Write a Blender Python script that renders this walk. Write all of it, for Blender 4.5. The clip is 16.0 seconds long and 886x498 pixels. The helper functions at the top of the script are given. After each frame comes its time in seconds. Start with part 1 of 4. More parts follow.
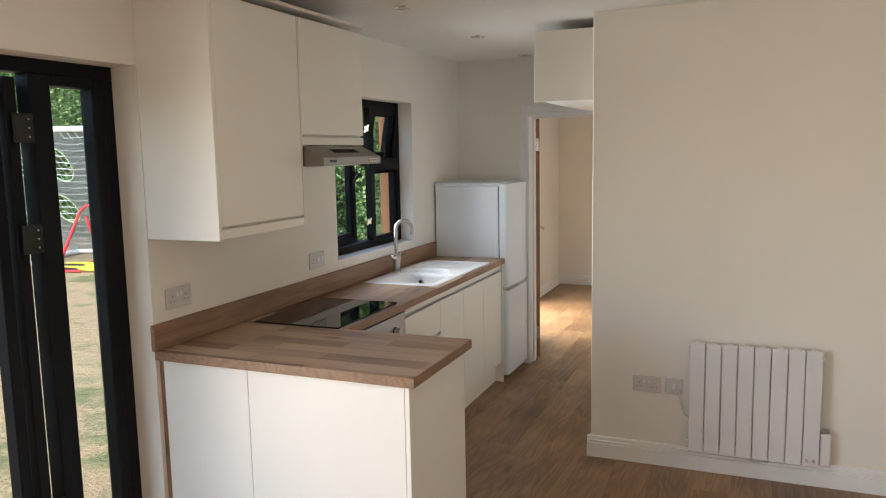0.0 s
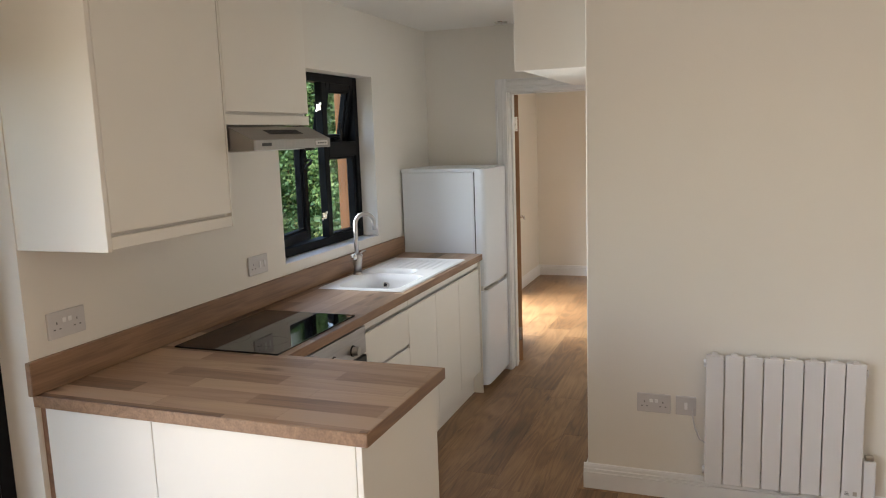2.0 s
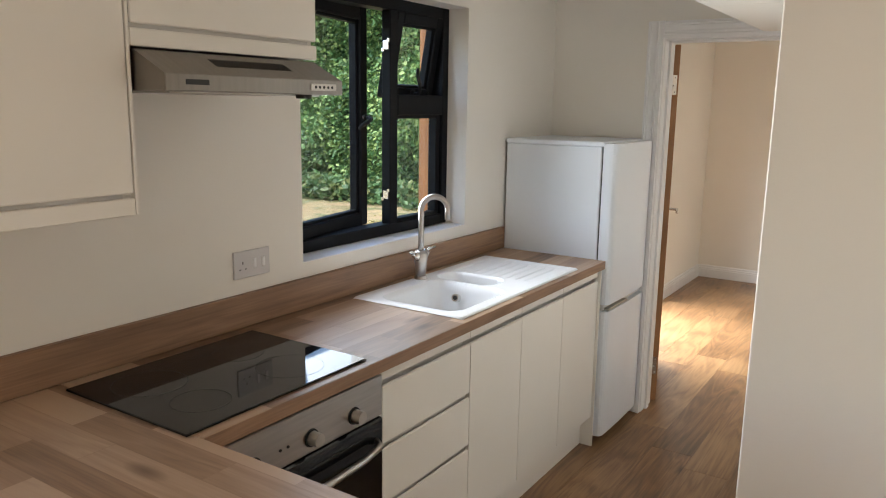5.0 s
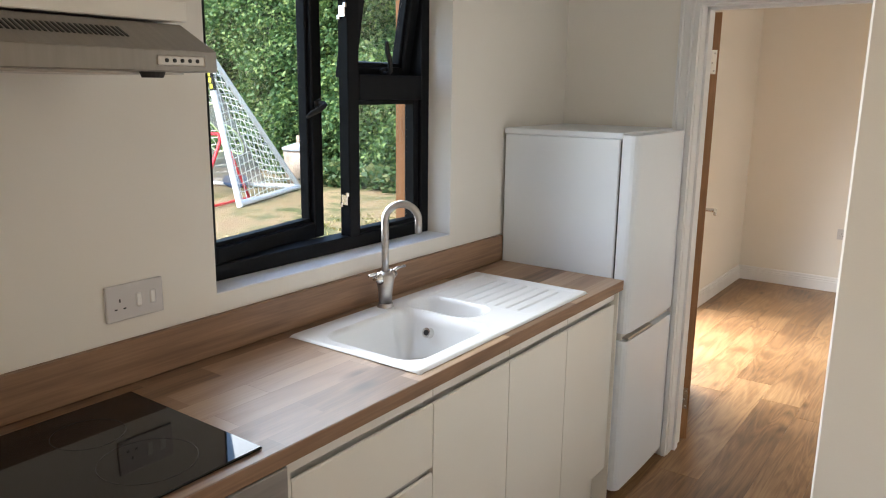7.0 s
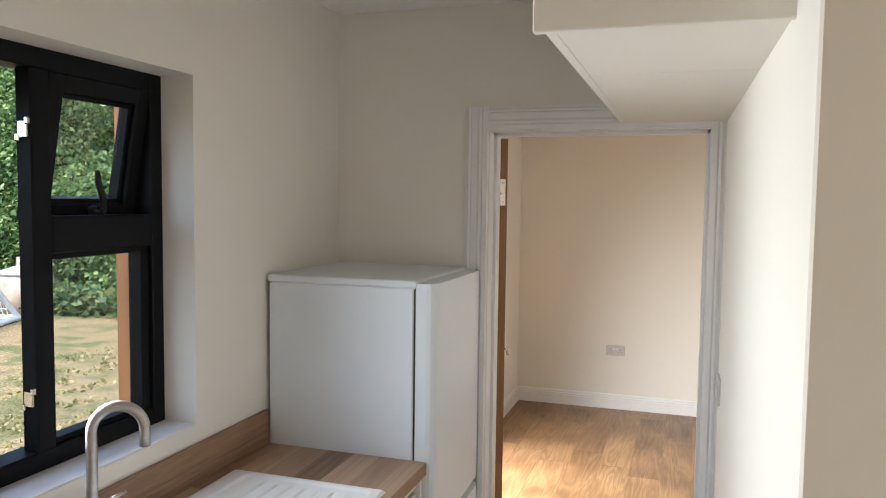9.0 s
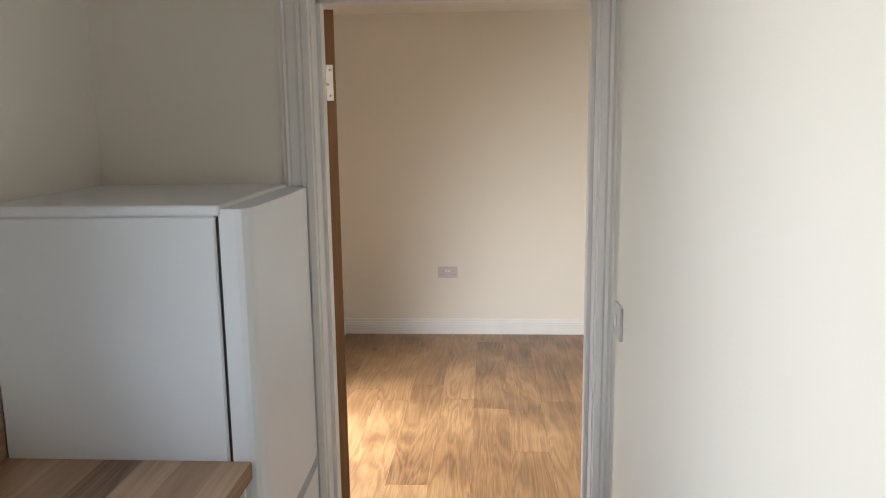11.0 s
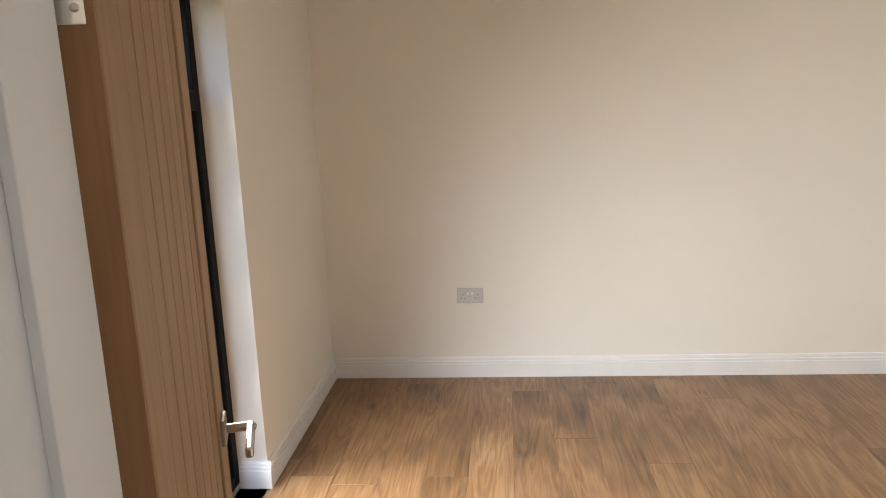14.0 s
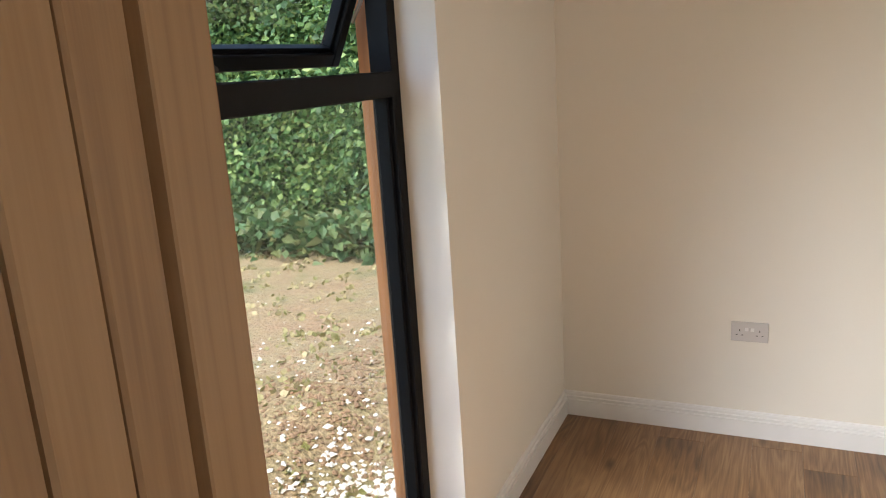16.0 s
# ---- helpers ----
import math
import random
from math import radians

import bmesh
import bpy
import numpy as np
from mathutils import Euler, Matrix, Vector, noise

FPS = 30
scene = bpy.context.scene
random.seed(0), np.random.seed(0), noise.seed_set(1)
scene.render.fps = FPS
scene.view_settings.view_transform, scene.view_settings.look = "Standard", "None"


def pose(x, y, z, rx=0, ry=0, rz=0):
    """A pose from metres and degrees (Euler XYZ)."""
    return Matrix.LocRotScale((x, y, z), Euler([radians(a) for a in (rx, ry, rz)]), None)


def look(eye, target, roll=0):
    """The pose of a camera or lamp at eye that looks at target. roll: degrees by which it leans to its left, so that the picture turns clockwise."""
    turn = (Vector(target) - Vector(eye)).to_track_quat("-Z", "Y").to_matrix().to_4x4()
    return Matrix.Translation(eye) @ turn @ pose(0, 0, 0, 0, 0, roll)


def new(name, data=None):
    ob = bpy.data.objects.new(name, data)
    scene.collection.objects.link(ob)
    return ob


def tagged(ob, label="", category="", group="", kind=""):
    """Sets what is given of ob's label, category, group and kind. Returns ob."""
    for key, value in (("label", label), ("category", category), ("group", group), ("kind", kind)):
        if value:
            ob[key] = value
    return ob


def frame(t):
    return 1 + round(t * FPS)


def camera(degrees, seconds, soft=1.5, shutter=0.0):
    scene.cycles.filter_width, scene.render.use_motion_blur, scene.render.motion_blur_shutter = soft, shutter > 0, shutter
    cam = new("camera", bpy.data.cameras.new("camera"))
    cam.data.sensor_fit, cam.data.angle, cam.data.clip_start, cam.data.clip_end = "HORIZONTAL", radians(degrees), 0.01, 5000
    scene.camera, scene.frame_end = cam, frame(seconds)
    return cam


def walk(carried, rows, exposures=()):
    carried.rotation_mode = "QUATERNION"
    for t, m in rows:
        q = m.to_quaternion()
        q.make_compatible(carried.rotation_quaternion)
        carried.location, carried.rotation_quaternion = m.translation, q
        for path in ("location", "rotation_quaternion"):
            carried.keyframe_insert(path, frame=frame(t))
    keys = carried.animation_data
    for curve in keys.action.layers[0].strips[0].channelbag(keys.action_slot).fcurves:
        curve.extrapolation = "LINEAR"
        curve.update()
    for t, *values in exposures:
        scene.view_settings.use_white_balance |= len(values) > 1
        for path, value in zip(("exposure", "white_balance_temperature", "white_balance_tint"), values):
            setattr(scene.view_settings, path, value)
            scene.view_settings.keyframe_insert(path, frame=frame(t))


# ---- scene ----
cam = camera(61.0, 16.0, soft=1.1)
EXPOSURES = [(0, 2.2), (3, 2.35), (4, 2.45), (6.5, 2.45), (9.5, 2.2), (12.0, 1.95), (14, 2.1), (16, 2.2)]
PATH = [
    (0, (0.081, 0.189, 1.671), (-0.679, 2.021, 1.416), -1.1),
    (0.5, (0.06, 0.313, 1.667), (-0.748, 2.127, 1.422), -1.2),
    (1, (-0.007, 0.454, 1.667), (-0.831, 2.258, 1.408), -1.6),
    (1.5, (-0.089, 0.627, 1.668), (-0.853, 2.456, 1.403), -2.2),
    (2, (-0.136, 0.816, 1.647), (-0.833, 2.667, 1.352), -2.0),
    (2.5, (-0.167, 1.057, 1.655), (-0.879, 2.904, 1.367), -1.7),
    (3, (-0.215, 1.273, 1.642), (-0.951, 3.11, 1.348), -0.8),
    (3.5, (-0.294, 1.505, 1.64), (-1.031, 3.342, 1.353), 0.5),
    (4, (-0.335, 1.692, 1.624), (-1.153, 3.491, 1.317), 1.1),
    (4.2, (-0.327, 1.767, 1.611), (-1.219, 3.526, 1.278), 0.9),
    (6.5, (-0.455, 2.525, 1.603), (-1.598, 4.118, 1.205), 0.9),
    (7, (-0.518, 2.697, 1.603), (-1.662, 4.282, 1.181), 0.7),
    (7.5, (-0.573, 2.907, 1.604), (-1.68, 4.532, 1.237), 0.8),
    (8, (-0.661, 3.053, 1.635), (-1.645, 4.769, 1.344), 1.9),
    (8.5, (-0.764, 3.141, 1.672), (-1.57, 4.964, 1.515), 2.0),
    (9, (-0.843, 3.215, 1.69), (-1.457, 5.114, 1.557), 0.7),
    (9.5, (-0.893, 3.285, 1.684), (-1.308, 5.23, 1.475), 0.7),
    (9.7, (-0.908, 3.333, 1.672), (-1.274, 5.282, 1.42), 0.6),
    (12, (-1.133, 4.324, 1.592), (-1.171, 6.292, 1.236), -1.4),
    (12.5, (-1.094, 4.566, 1.597), (-1.16, 6.529, 1.219), -1.0),
    (13, (-1.1, 4.789, 1.586), (-1.215, 6.747, 1.193), -0.9),
    (13.5, (-1.147, 5.063, 1.601), (-1.273, 7.024, 1.228), -1.5),
    (14, (-1.136, 5.339, 1.597), (-1.311, 7.289, 1.189), -2.4),
    (14.5, (-1.09, 5.572, 1.599), (-1.401, 7.495, 1.148), -2.4),
    (15, (-1.119, 5.746, 1.613), (-1.565, 7.635, 1.13), -2.4),
    (15.5, (-1.214, 5.959, 1.643), (-1.85, 7.797, 1.175), -3.0),
    (16, (-1.275, 6.165, 1.644), (-2.082, 7.933, 1.173), -3.7),
]
walk(cam, [(t, look(eye, target, roll)) for t, eye, target, roll in PATH], EXPOSURES)

# ---- light ----
world = bpy.data.worlds.new("sky")
scene.world = world
world.use_nodes = True
wn = world.node_tree
sky = wn.nodes.new("ShaderNodeTexSky")
sky.sky_type, sky.sun_disc = "NISHITA", False
SUN_EL, SUN_AZ = radians(56), radians(176)   # azimuth from +y towards +x
sky.sun_elevation, sky.sun_rotation = SUN_EL, SUN_AZ
wn.links.new(sky.outputs[0], wn.nodes["Background"].inputs[0])
wn.nodes["Background"].inputs[1].default_value = 0.15
sd = bpy.data.lights.new("sun", "SUN")
sd.energy, sd.angle, sd.color = 1.3, radians(8), (1.0, 0.94, 0.84)
sun = new("sun", sd)
toward = Vector((math.sin(SUN_AZ) * math.cos(SUN_EL), math.cos(SUN_AZ) * math.cos(SUN_EL), math.sin(SUN_EL)))
sun.matrix_world = look(toward * 30, (0, 0, 0))


def window_lamp(name, x, y0, y1, z0, z1, watts, colour, dip=0.0, rows=1, spread=180):
    """Area lamps that stand in for sky light entering by an opening of the long wall, falling at dip degrees below the
    level.
    """
    step = (z1 - z0) / rows
    for i in range(rows):
        ld = bpy.data.lights.new(name, "AREA")
        ld.shape, ld.size, ld.size_y, ld.energy, ld.color = "RECTANGLE", y1 - y0, step * 0.9, watts / rows, colour
        ld.spread = radians(spread)
        ob = new(name, ld)
        z = z0 + step * (i + 0.5)
        ob.matrix_world = look((x, (y0 + y1) / 2, z), (x + math.cos(radians(dip)), (y0 + y1) / 2, z - math.sin(radians(dip))))


# the bifold lamp fills an unseen length of opening added to brighten the room
window_lamp("bifold_daylight", -2.20, -1.5, 1.82, 0.1, 1.95, 15, (1.0, 0.92, 0.83), 0, 1, 150)
window_lamp("kitchen_daylight", -2.145, 3.95, 4.86, 1.13, 1.94, 2.3, (0.93, 0.975, 1.0), 10, 3, 114)
window_lamp("bedroom_daylight", -2.170, 6.80, 8.08, 0.1, 1.95, 16, (0.97, 0.97, 0.935), 27, 5, 132)

# ---- materials ----


def material(name, colour, rough=0.6, metal=0.0, vary=0.06, scale=3.0, bump=0.0, bump_scale=60.0, coat=0.0, stretch=(1, 1, 1)):
    m = bpy.data.materials.new(name)
    m.use_nodes = True
    nt = m.node_tree
    b = nt.nodes["Principled BSDF"]
    b.inputs["Roughness"].default_value, b.inputs["Metallic"].default_value = rough, metal
    b.inputs["Coat Weight"].default_value = coat
    tc = nt.nodes.new("ShaderNodeTexCoord")
    mp = nt.nodes.new("ShaderNodeMapping")
    mp.inputs["Scale"].default_value = stretch
    nt.links.new(tc.outputs["Object"], mp.inputs[0])
    n = nt.nodes.new("ShaderNodeTexNoise")
    n.inputs["Scale"].default_value, n.inputs["Detail"].default_value = scale, 6
    nt.links.new(mp.outputs[0], n.inputs[0])
    r = nt.nodes.new("ShaderNodeValToRGB")
    r.color_ramp.elements[0].position, r.color_ramp.elements[1].position = 0.3, 0.7
    r.color_ramp.elements[0].color = (*[c * (1 - vary) for c in colour], 1)
    r.color_ramp.elements[1].color = (*[min(1, c * (1 + vary)) for c in colour], 1)
    nt.links.new(n.outputs[0], r.inputs[0])
    nt.links.new(r.outputs[0], b.inputs["Base Color"])
    if bump:
        n2 = nt.nodes.new("ShaderNodeTexNoise")
        n2.inputs["Scale"].default_value, n2.inputs["Detail"].default_value = bump_scale, 4
        nt.links.new(mp.outputs[0], n2.inputs[0])
        bp = nt.nodes.new("ShaderNodeBump")
        bp.inputs["Strength"].default_value, bp.inputs["Distance"].default_value = bump, 0.004
        nt.links.new(n2.outputs[0], bp.inputs["Height"])
        nt.links.new(bp.outputs[0], b.inputs["Normal"])
    return m


def wood(name, dark, mid, light, along="y", rough=0.4, grain=1.0, staves=None, per_piece=True, bump=0.15, tone_weight=0.3, rings_n=7.0, patch=0.5, shift=0.0):
    """Timber: long grain, cathedral figure, a few knots. staves: (length, width) of a printed stave pattern."""
    m = bpy.data.materials.new(name)
    m.use_nodes = True
    nt = m.node_tree
    N, L = nt.nodes.new, nt.links.new
    b = nt.nodes["Principled BSDF"]
    tc, info = N("ShaderNodeTexCoord"), N("ShaderNodeObjectInfo")
    vec = tc.outputs["Object"]
    turn = N("ShaderNodeMapping")
    turn.inputs["Rotation"].default_value = {"x": (0, 0, 0), "y": (0, 0, radians(-90)), "z": (0, radians(90), 0)}[along]
    L(vec, turn.inputs[0])
    vec = turn.outputs[0]                        # grain now runs along x
    tone = info.outputs["Random"]
    if staves:
        br = N("ShaderNodeTexBrick")
        br.offset, br.offset_frequency, br.squash = 0.37, 2, 1.0
        br.inputs["Scale"].default_value = 1.0
        br.inputs["Brick Width"].default_value, br.inputs["Row Height"].default_value = staves
        br.inputs["Mortar Size"].default_value, br.inputs["Bias"].default_value = 0.0006, 0.0
        br.inputs["Color1"].default_value, br.inputs["Color2"].default_value = (0, 0, 0, 1), (1, 1, 1, 1)
        br.inputs["Mortar"].default_value = (0.25, 0.25, 0.25, 1)
        L(vec, br.inputs[0])
        tone = br.outputs[0]
    off = N("ShaderNodeVectorMath")
    off.operation = "MULTIPLY_ADD"
    comb = N("ShaderNodeCombineXYZ")
    for k in range(3):
        L(tone, comb.inputs[k])
    off.inputs[1].default_value = (37.0, 17.0, 5.0)
    L(comb.outputs[0], off.inputs[0])
    L(vec, off.inputs[2])
    st = N("ShaderNodeMapping")
    st.inputs["Scale"].default_value = (0.75 * grain, 6.5 * grain, 6.5 * grain)
    L(off.outputs[0], st.inputs[0])
    n1 = N("ShaderNodeTexNoise")
    n1.inputs["Scale"].default_value, n1.inputs["Detail"].default_value, n1.inputs["Distortion"].default_value = 1.0, 3, 1.0
    L(st.outputs[0], n1.inputs[0])
    rings = N("ShaderNodeMath")
    rings.operation = "MULTIPLY"
    rings.inputs[1].default_value = rings_n
    L(n1.outputs[0], rings.inputs[0])
    fr = N("ShaderNodeMath")
    fr.operation = "PINGPONG"
    fr.inputs[1].default_value = 0.5
    L(rings.outputs[0], fr.inputs[0])
    st2 = N("ShaderNodeMapping")
    st2.inputs["Scale"].default_value = (6.0, 160.0, 160.0)
    L(off.outputs[0], st2.inputs[0])
    n2 = N("ShaderNodeTexNoise")
    n2.inputs["Scale"].default_value, n2.inputs["Detail"].default_value = 1.0, 5
    L(st2.outputs[0], n2.inputs[0])
    n3 = N("ShaderNodeTexNoise")
    n3.inputs["Scale"].default_value, n3.inputs["Detail"].default_value = 2.2, 2
    L(off.outputs[0], n3.inputs[0])

    def mix(a, bb, wa, wb):
        q = N("ShaderNodeMath")
        q.operation = "MULTIPLY_ADD"
        L(a, q.inputs[0])
        q.inputs[1].default_value = wa
        w = N("ShaderNodeMath")
        w.operation = "MULTIPLY"
        L(bb, w.inputs[0])
        w.inputs[1].default_value = wb
        L(w.outputs[0], q.inputs[2])
        return q.outputs[0]

    g = mix(fr.outputs[0], n2.outputs[0], 0.40, 0.55)
    g2 = mix(n3.outputs[0], tone, patch, tone_weight if per_piece or staves else 0.0)
    tot = mix(g, g2, 0.70, 0.48)
    r = N("ShaderNodeValToRGB")
    e = r.color_ramp.elements
    lo_p, mid_p, hi_p = (0.30, 0.62, 1.0) if staves else (0.22 + shift, 0.5 + shift, 0.82 + shift)
    e[0].position, e[0].color = lo_p, (*dark, 1)
    e[1].position, e[1].color = hi_p, (*light, 1)
    mid_e = e.new(mid_p)
    mid_e.color = (*mid, 1)
    L(tot, r.inputs[0])
    # knots
    kv = N("ShaderNodeMapping")
    kv.inputs["Scale"].default_value = (1.6, 4.5, 4.5)
    L(off.outputs[0], kv.inputs[0])
    vo = N("ShaderNodeTexVoronoi")
    vo.inputs["Scale"].default_value = 1.0
    L(kv.outputs[0], vo.inputs[0])
    kr = N("ShaderNodeValToRGB")
    kr.color_ramp.elements[0].position, kr.color_ramp.elements[0].color = 0.02, (0.35, 0.3, 0.28, 1)
    kr.color_ramp.elements[1].position, kr.color_ramp.elements[1].color = 0.11, (1, 1, 1, 1)
    L(vo.outputs["Distance"], kr.inputs[0])
    mul = N("ShaderNodeMix")
    mul.data_type, mul.blend_type = "RGBA", "MULTIPLY"
    mul.inputs[0].default_value = 1.0
    L(r.outputs[0], mul.inputs[6])
    L(kr.outputs[0], mul.inputs[7])
    L(mul.outputs[2], b.inputs["Base Color"])
    rr = N("ShaderNodeMapRange")
    rr.inputs[3].default_value, rr.inputs[4].default_value = rough - 0.06, rough + 0.12
    L(n2.outputs[0], rr.inputs[0])
    L(rr.outputs[0], b.inputs["Roughness"])
    bp = N("ShaderNodeBump")
    bp.inputs["Strength"].default_value, bp.inputs["Distance"].default_value = bump, 0.001
    L(n2.outputs[0], bp.inputs["Height"])
    L(bp.outputs[0], b.inputs["Normal"])
    return m


def glass_material():
    m = bpy.data.materials.new("window_glass")
    m.use_nodes = True
    nt = m.node_tree
    nt.nodes.remove(nt.nodes["Principled BSDF"])
    tr, gl, mx, lw, pw, fr = (nt.nodes.new(k) for k in ("ShaderNodeBsdfTransparent", "ShaderNodeBsdfGlossy", "ShaderNodeMixShader", "ShaderNodeLayerWeight", "ShaderNodeMath", "ShaderNodeMath"))
    tr.inputs[0].default_value = (0.96, 0.97, 0.965, 1)
    gl.inputs["Roughness"].default_value = 0.01
    pw.operation, fr.operation = "POWER", "MULTIPLY_ADD"
    pw.inputs[1].default_value, fr.inputs[1].default_value, fr.inputs[2].default_value = 5.0, 0.9, 0.035
    nt.links.new(lw.outputs["Facing"], pw.inputs[0])
    nt.links.new(pw.outputs[0], fr.inputs[0])
    nt.links.new(fr.outputs[0], mx.inputs[0])
    nt.links.new(tr.outputs[0], mx.inputs[1])
    nt.links.new(gl.outputs[0], mx.inputs[2])
    nt.links.new(mx.outputs[0], nt.nodes["Material Output"].inputs[0])
    return m


PAINT = material("wall_paint", (0.79, 0.752, 0.69), 0.75, vary=0.02, scale=1.2, bump=0.08, bump_scale=140)
CEIL = material("ceiling_paint", (0.82, 0.80, 0.76), 0.8, vary=0.02, scale=1.0, bump=0.06, bump_scale=120)
GLOSS = material("white_gloss_woodwork", (0.80, 0.79, 0.79), 0.35, vary=0.03, scale=8, bump=0.05, bump_scale=50, stretch=(1, 1, 0.2))
UNIT = material("cabinet_white", (0.80, 0.77, 0.71), 0.38, vary=0.015, scale=2)
# cabinet white greyed for recesses and the oven body: shade put into colour
UNIT_SHADE = material("cabinet_recess_shade", (0.62, 0.60, 0.57), 0.5, vary=0.04)
FRIDGE = material("fridge_enamel", (0.72, 0.755, 0.80), 0.32, vary=0.015, scale=4, bump=0.05, bump_scale=260)
ANTH = material("anthracite_frame", (0.007, 0.008, 0.010), 0.5, vary=0.12, scale=30, bump=0.04, bump_scale=200)
ANTH.node_tree.nodes["Principled BSDF"].inputs["Specular IOR Level"].default_value = 0.12
RUBBER = material("black_rubber", (0.012, 0.012, 0.012), 0.7, vary=0.1)
STEEL = material("brushed_steel", (0.44, 0.42, 0.40), 0.32, 1.0, vary=0.08, scale=6, bump=0.08, bump_scale=90, stretch=(1, 1, 14))
HOODM = material("dull_hood_steel", (0.27, 0.25, 0.23), 0.38, 1.0, vary=0.06, scale=6, bump=0.06, bump_scale=90, stretch=(1, 14, 1))
CHROME = material("chrome", (0.72, 0.71, 0.69), 0.14, 1.0, vary=0.03)
NICKEL = material("satin_nickel", (0.52, 0.49, 0.45), 0.3, 1.0, vary=0.05)
PLASTIC = material("white_plastic", (0.58, 0.555, 0.55), 0.35, vary=0.02)
DARK = material("dark_slot", (0.02, 0.02, 0.02), 0.6, vary=0.1)
BLACKGLASS = material("black_ceramic_glass", (0.006, 0.006, 0.007), 0.04, vary=0.1)
BLACKGLASS.node_tree.nodes["Principled BSDF"].inputs["Specular IOR Level"].default_value = 0.35
HOBMARK = material("hob_marking", (0.07, 0.07, 0.075), 0.25, vary=0.1)
SINKM = material("white_composite_sink", (0.80, 0.81, 0.82), 0.28, vary=0.02, scale=5, bump=0.04, bump_scale=500)
RADM = material("radiator_enamel", (0.74, 0.73, 0.74), 0.35, vary=0.015, scale=4)
ORANGE = material("stained_timber_trim", (0.55, 0.22, 0.07), 0.55, vary=0.2, scale=4, bump=0.2, bump_scale=60, stretch=(8, 8, 0.6))
GLASS = glass_material()
FLOORWOOD = wood("oak_plank", (0.045, 0.024, 0.013), (0.215, 0.115, 0.053), (0.42, 0.26, 0.13), "y", 0.30, tone_weight=0.18, rings_n=9.0, patch=1.2, shift=0.08)
TOPWOOD_X = wood("stave_worktop_across", (0.12, 0.065, 0.038), (0.31, 0.19, 0.115), (0.48, 0.33, 0.22), "x", 0.36, staves=(0.42, 0.085), per_piece=False, tone_weight=1.7)
TOPWOOD_Y = wood("stave_worktop_along", (0.12, 0.065, 0.038), (0.31, 0.19, 0.115), (0.48, 0.33, 0.22), "y", 0.36, staves=(0.42, 0.085), per_piece=False, tone_weight=1.7)
TOPEDGE = wood("worktop_edge", (0.17, 0.095, 0.055), (0.31, 0.185, 0.11), (0.42, 0.275, 0.175), "y", 0.45, per_piece=False)
DOORWOOD = wood("oak_door_veneer", (0.21, 0.115, 0.056), (0.32, 0.193, 0.098), (0.42, 0.27, 0.15), "z", 0.5, grain=0.7)
DOOREDGE = wood("oak_door_edge", (0.22, 0.10, 0.04), (0.33, 0.165, 0.07), (0.42, 0.23, 0.11), "z", 0.5, grain=0.7)

# ---- building tools ----


def part(name, bm, mat, parent=None, label="", smooth=False):
    me = bpy.data.meshes.new(name)
    bmesh.ops.recalc_face_normals(bm, faces=bm.faces)
    bm.to_mesh(me)
    bm.free()
    me.materials.append(mat)
    if smooth:
        for p in me.polygons:
            p.use_smooth = True
    ob = new(name, me)
    if parent is not None:
        ob.parent = parent
        ob.matrix_parent_inverse = parent.matrix_basis.inverted()
    if label:
        ob["label"] = label
    return ob


def thing(name, x, y, z, label, category, group=""):
    e = new(name)
    e.empty_display_size = 0.05
    e.matrix_basis = pose(x, y, z)
    return tagged(e, label, category, group)


def setting(name, bm, mat, label):
    return tagged(part(name, bm, mat), label, name.split("_")[0], kind="structure")


def box(bm, x0, x1, y0, y1, z0, z1, bev=0.0, seg=1, m=None):
    vs = [bm.verts.new((x, y, z)) for x in (x0, x1) for y in (y0, y1) for z in (z0, z1)]
    fs = [bm.faces.new([vs[i] for i in q]) for q in ((0, 1, 3, 2), (4, 6, 7, 5), (0, 4, 5, 1), (2, 3, 7, 6), (0, 2, 6, 4), (1, 5, 7, 3))]
    if bev:
        es = list({e for f in fs for e in f.edges})
        out = bmesh.ops.bevel(bm, geom=es, offset=bev, segments=seg, affect="EDGES", profile=0.5)
        vs = list({v for f in out["faces"] for v in f.verts} | {v for v in vs if v.is_valid})
    if m is not None:
        bmesh.ops.transform(bm, matrix=m, verts=[v for v in vs if v.is_valid])
    return bm


def bx(x0, x1, y0, y1, z0, z1, bev=0.002, seg=1):
    return box(bmesh.new(), x0, x1, y0, y1, z0, z1, bev, seg)


def cyl(bm, a, b, r0, r1=None, n=20):
    a, b = Vector(a), Vector(b)
    r1 = r0 if r1 is None else r1
    q = (b - a).to_track_quat("Z", "Y").to_matrix()
    rings = []
    for p, r in ((a, r0), (b, r1)):
        rings.append([bm.verts.new(p + q @ Vector((r * math.cos(2 * math.pi * i / n), r * math.sin(2 * math.pi * i / n), 0))) for i in range(n)])
    for i in range(n):
        bm.faces.new((rings[0][i], rings[0][(i + 1) % n], rings[1][(i + 1) % n], rings[1][i]))
    bm.faces.new(rings[0][::-1])
    bm.faces.new(rings[1])
    return bm


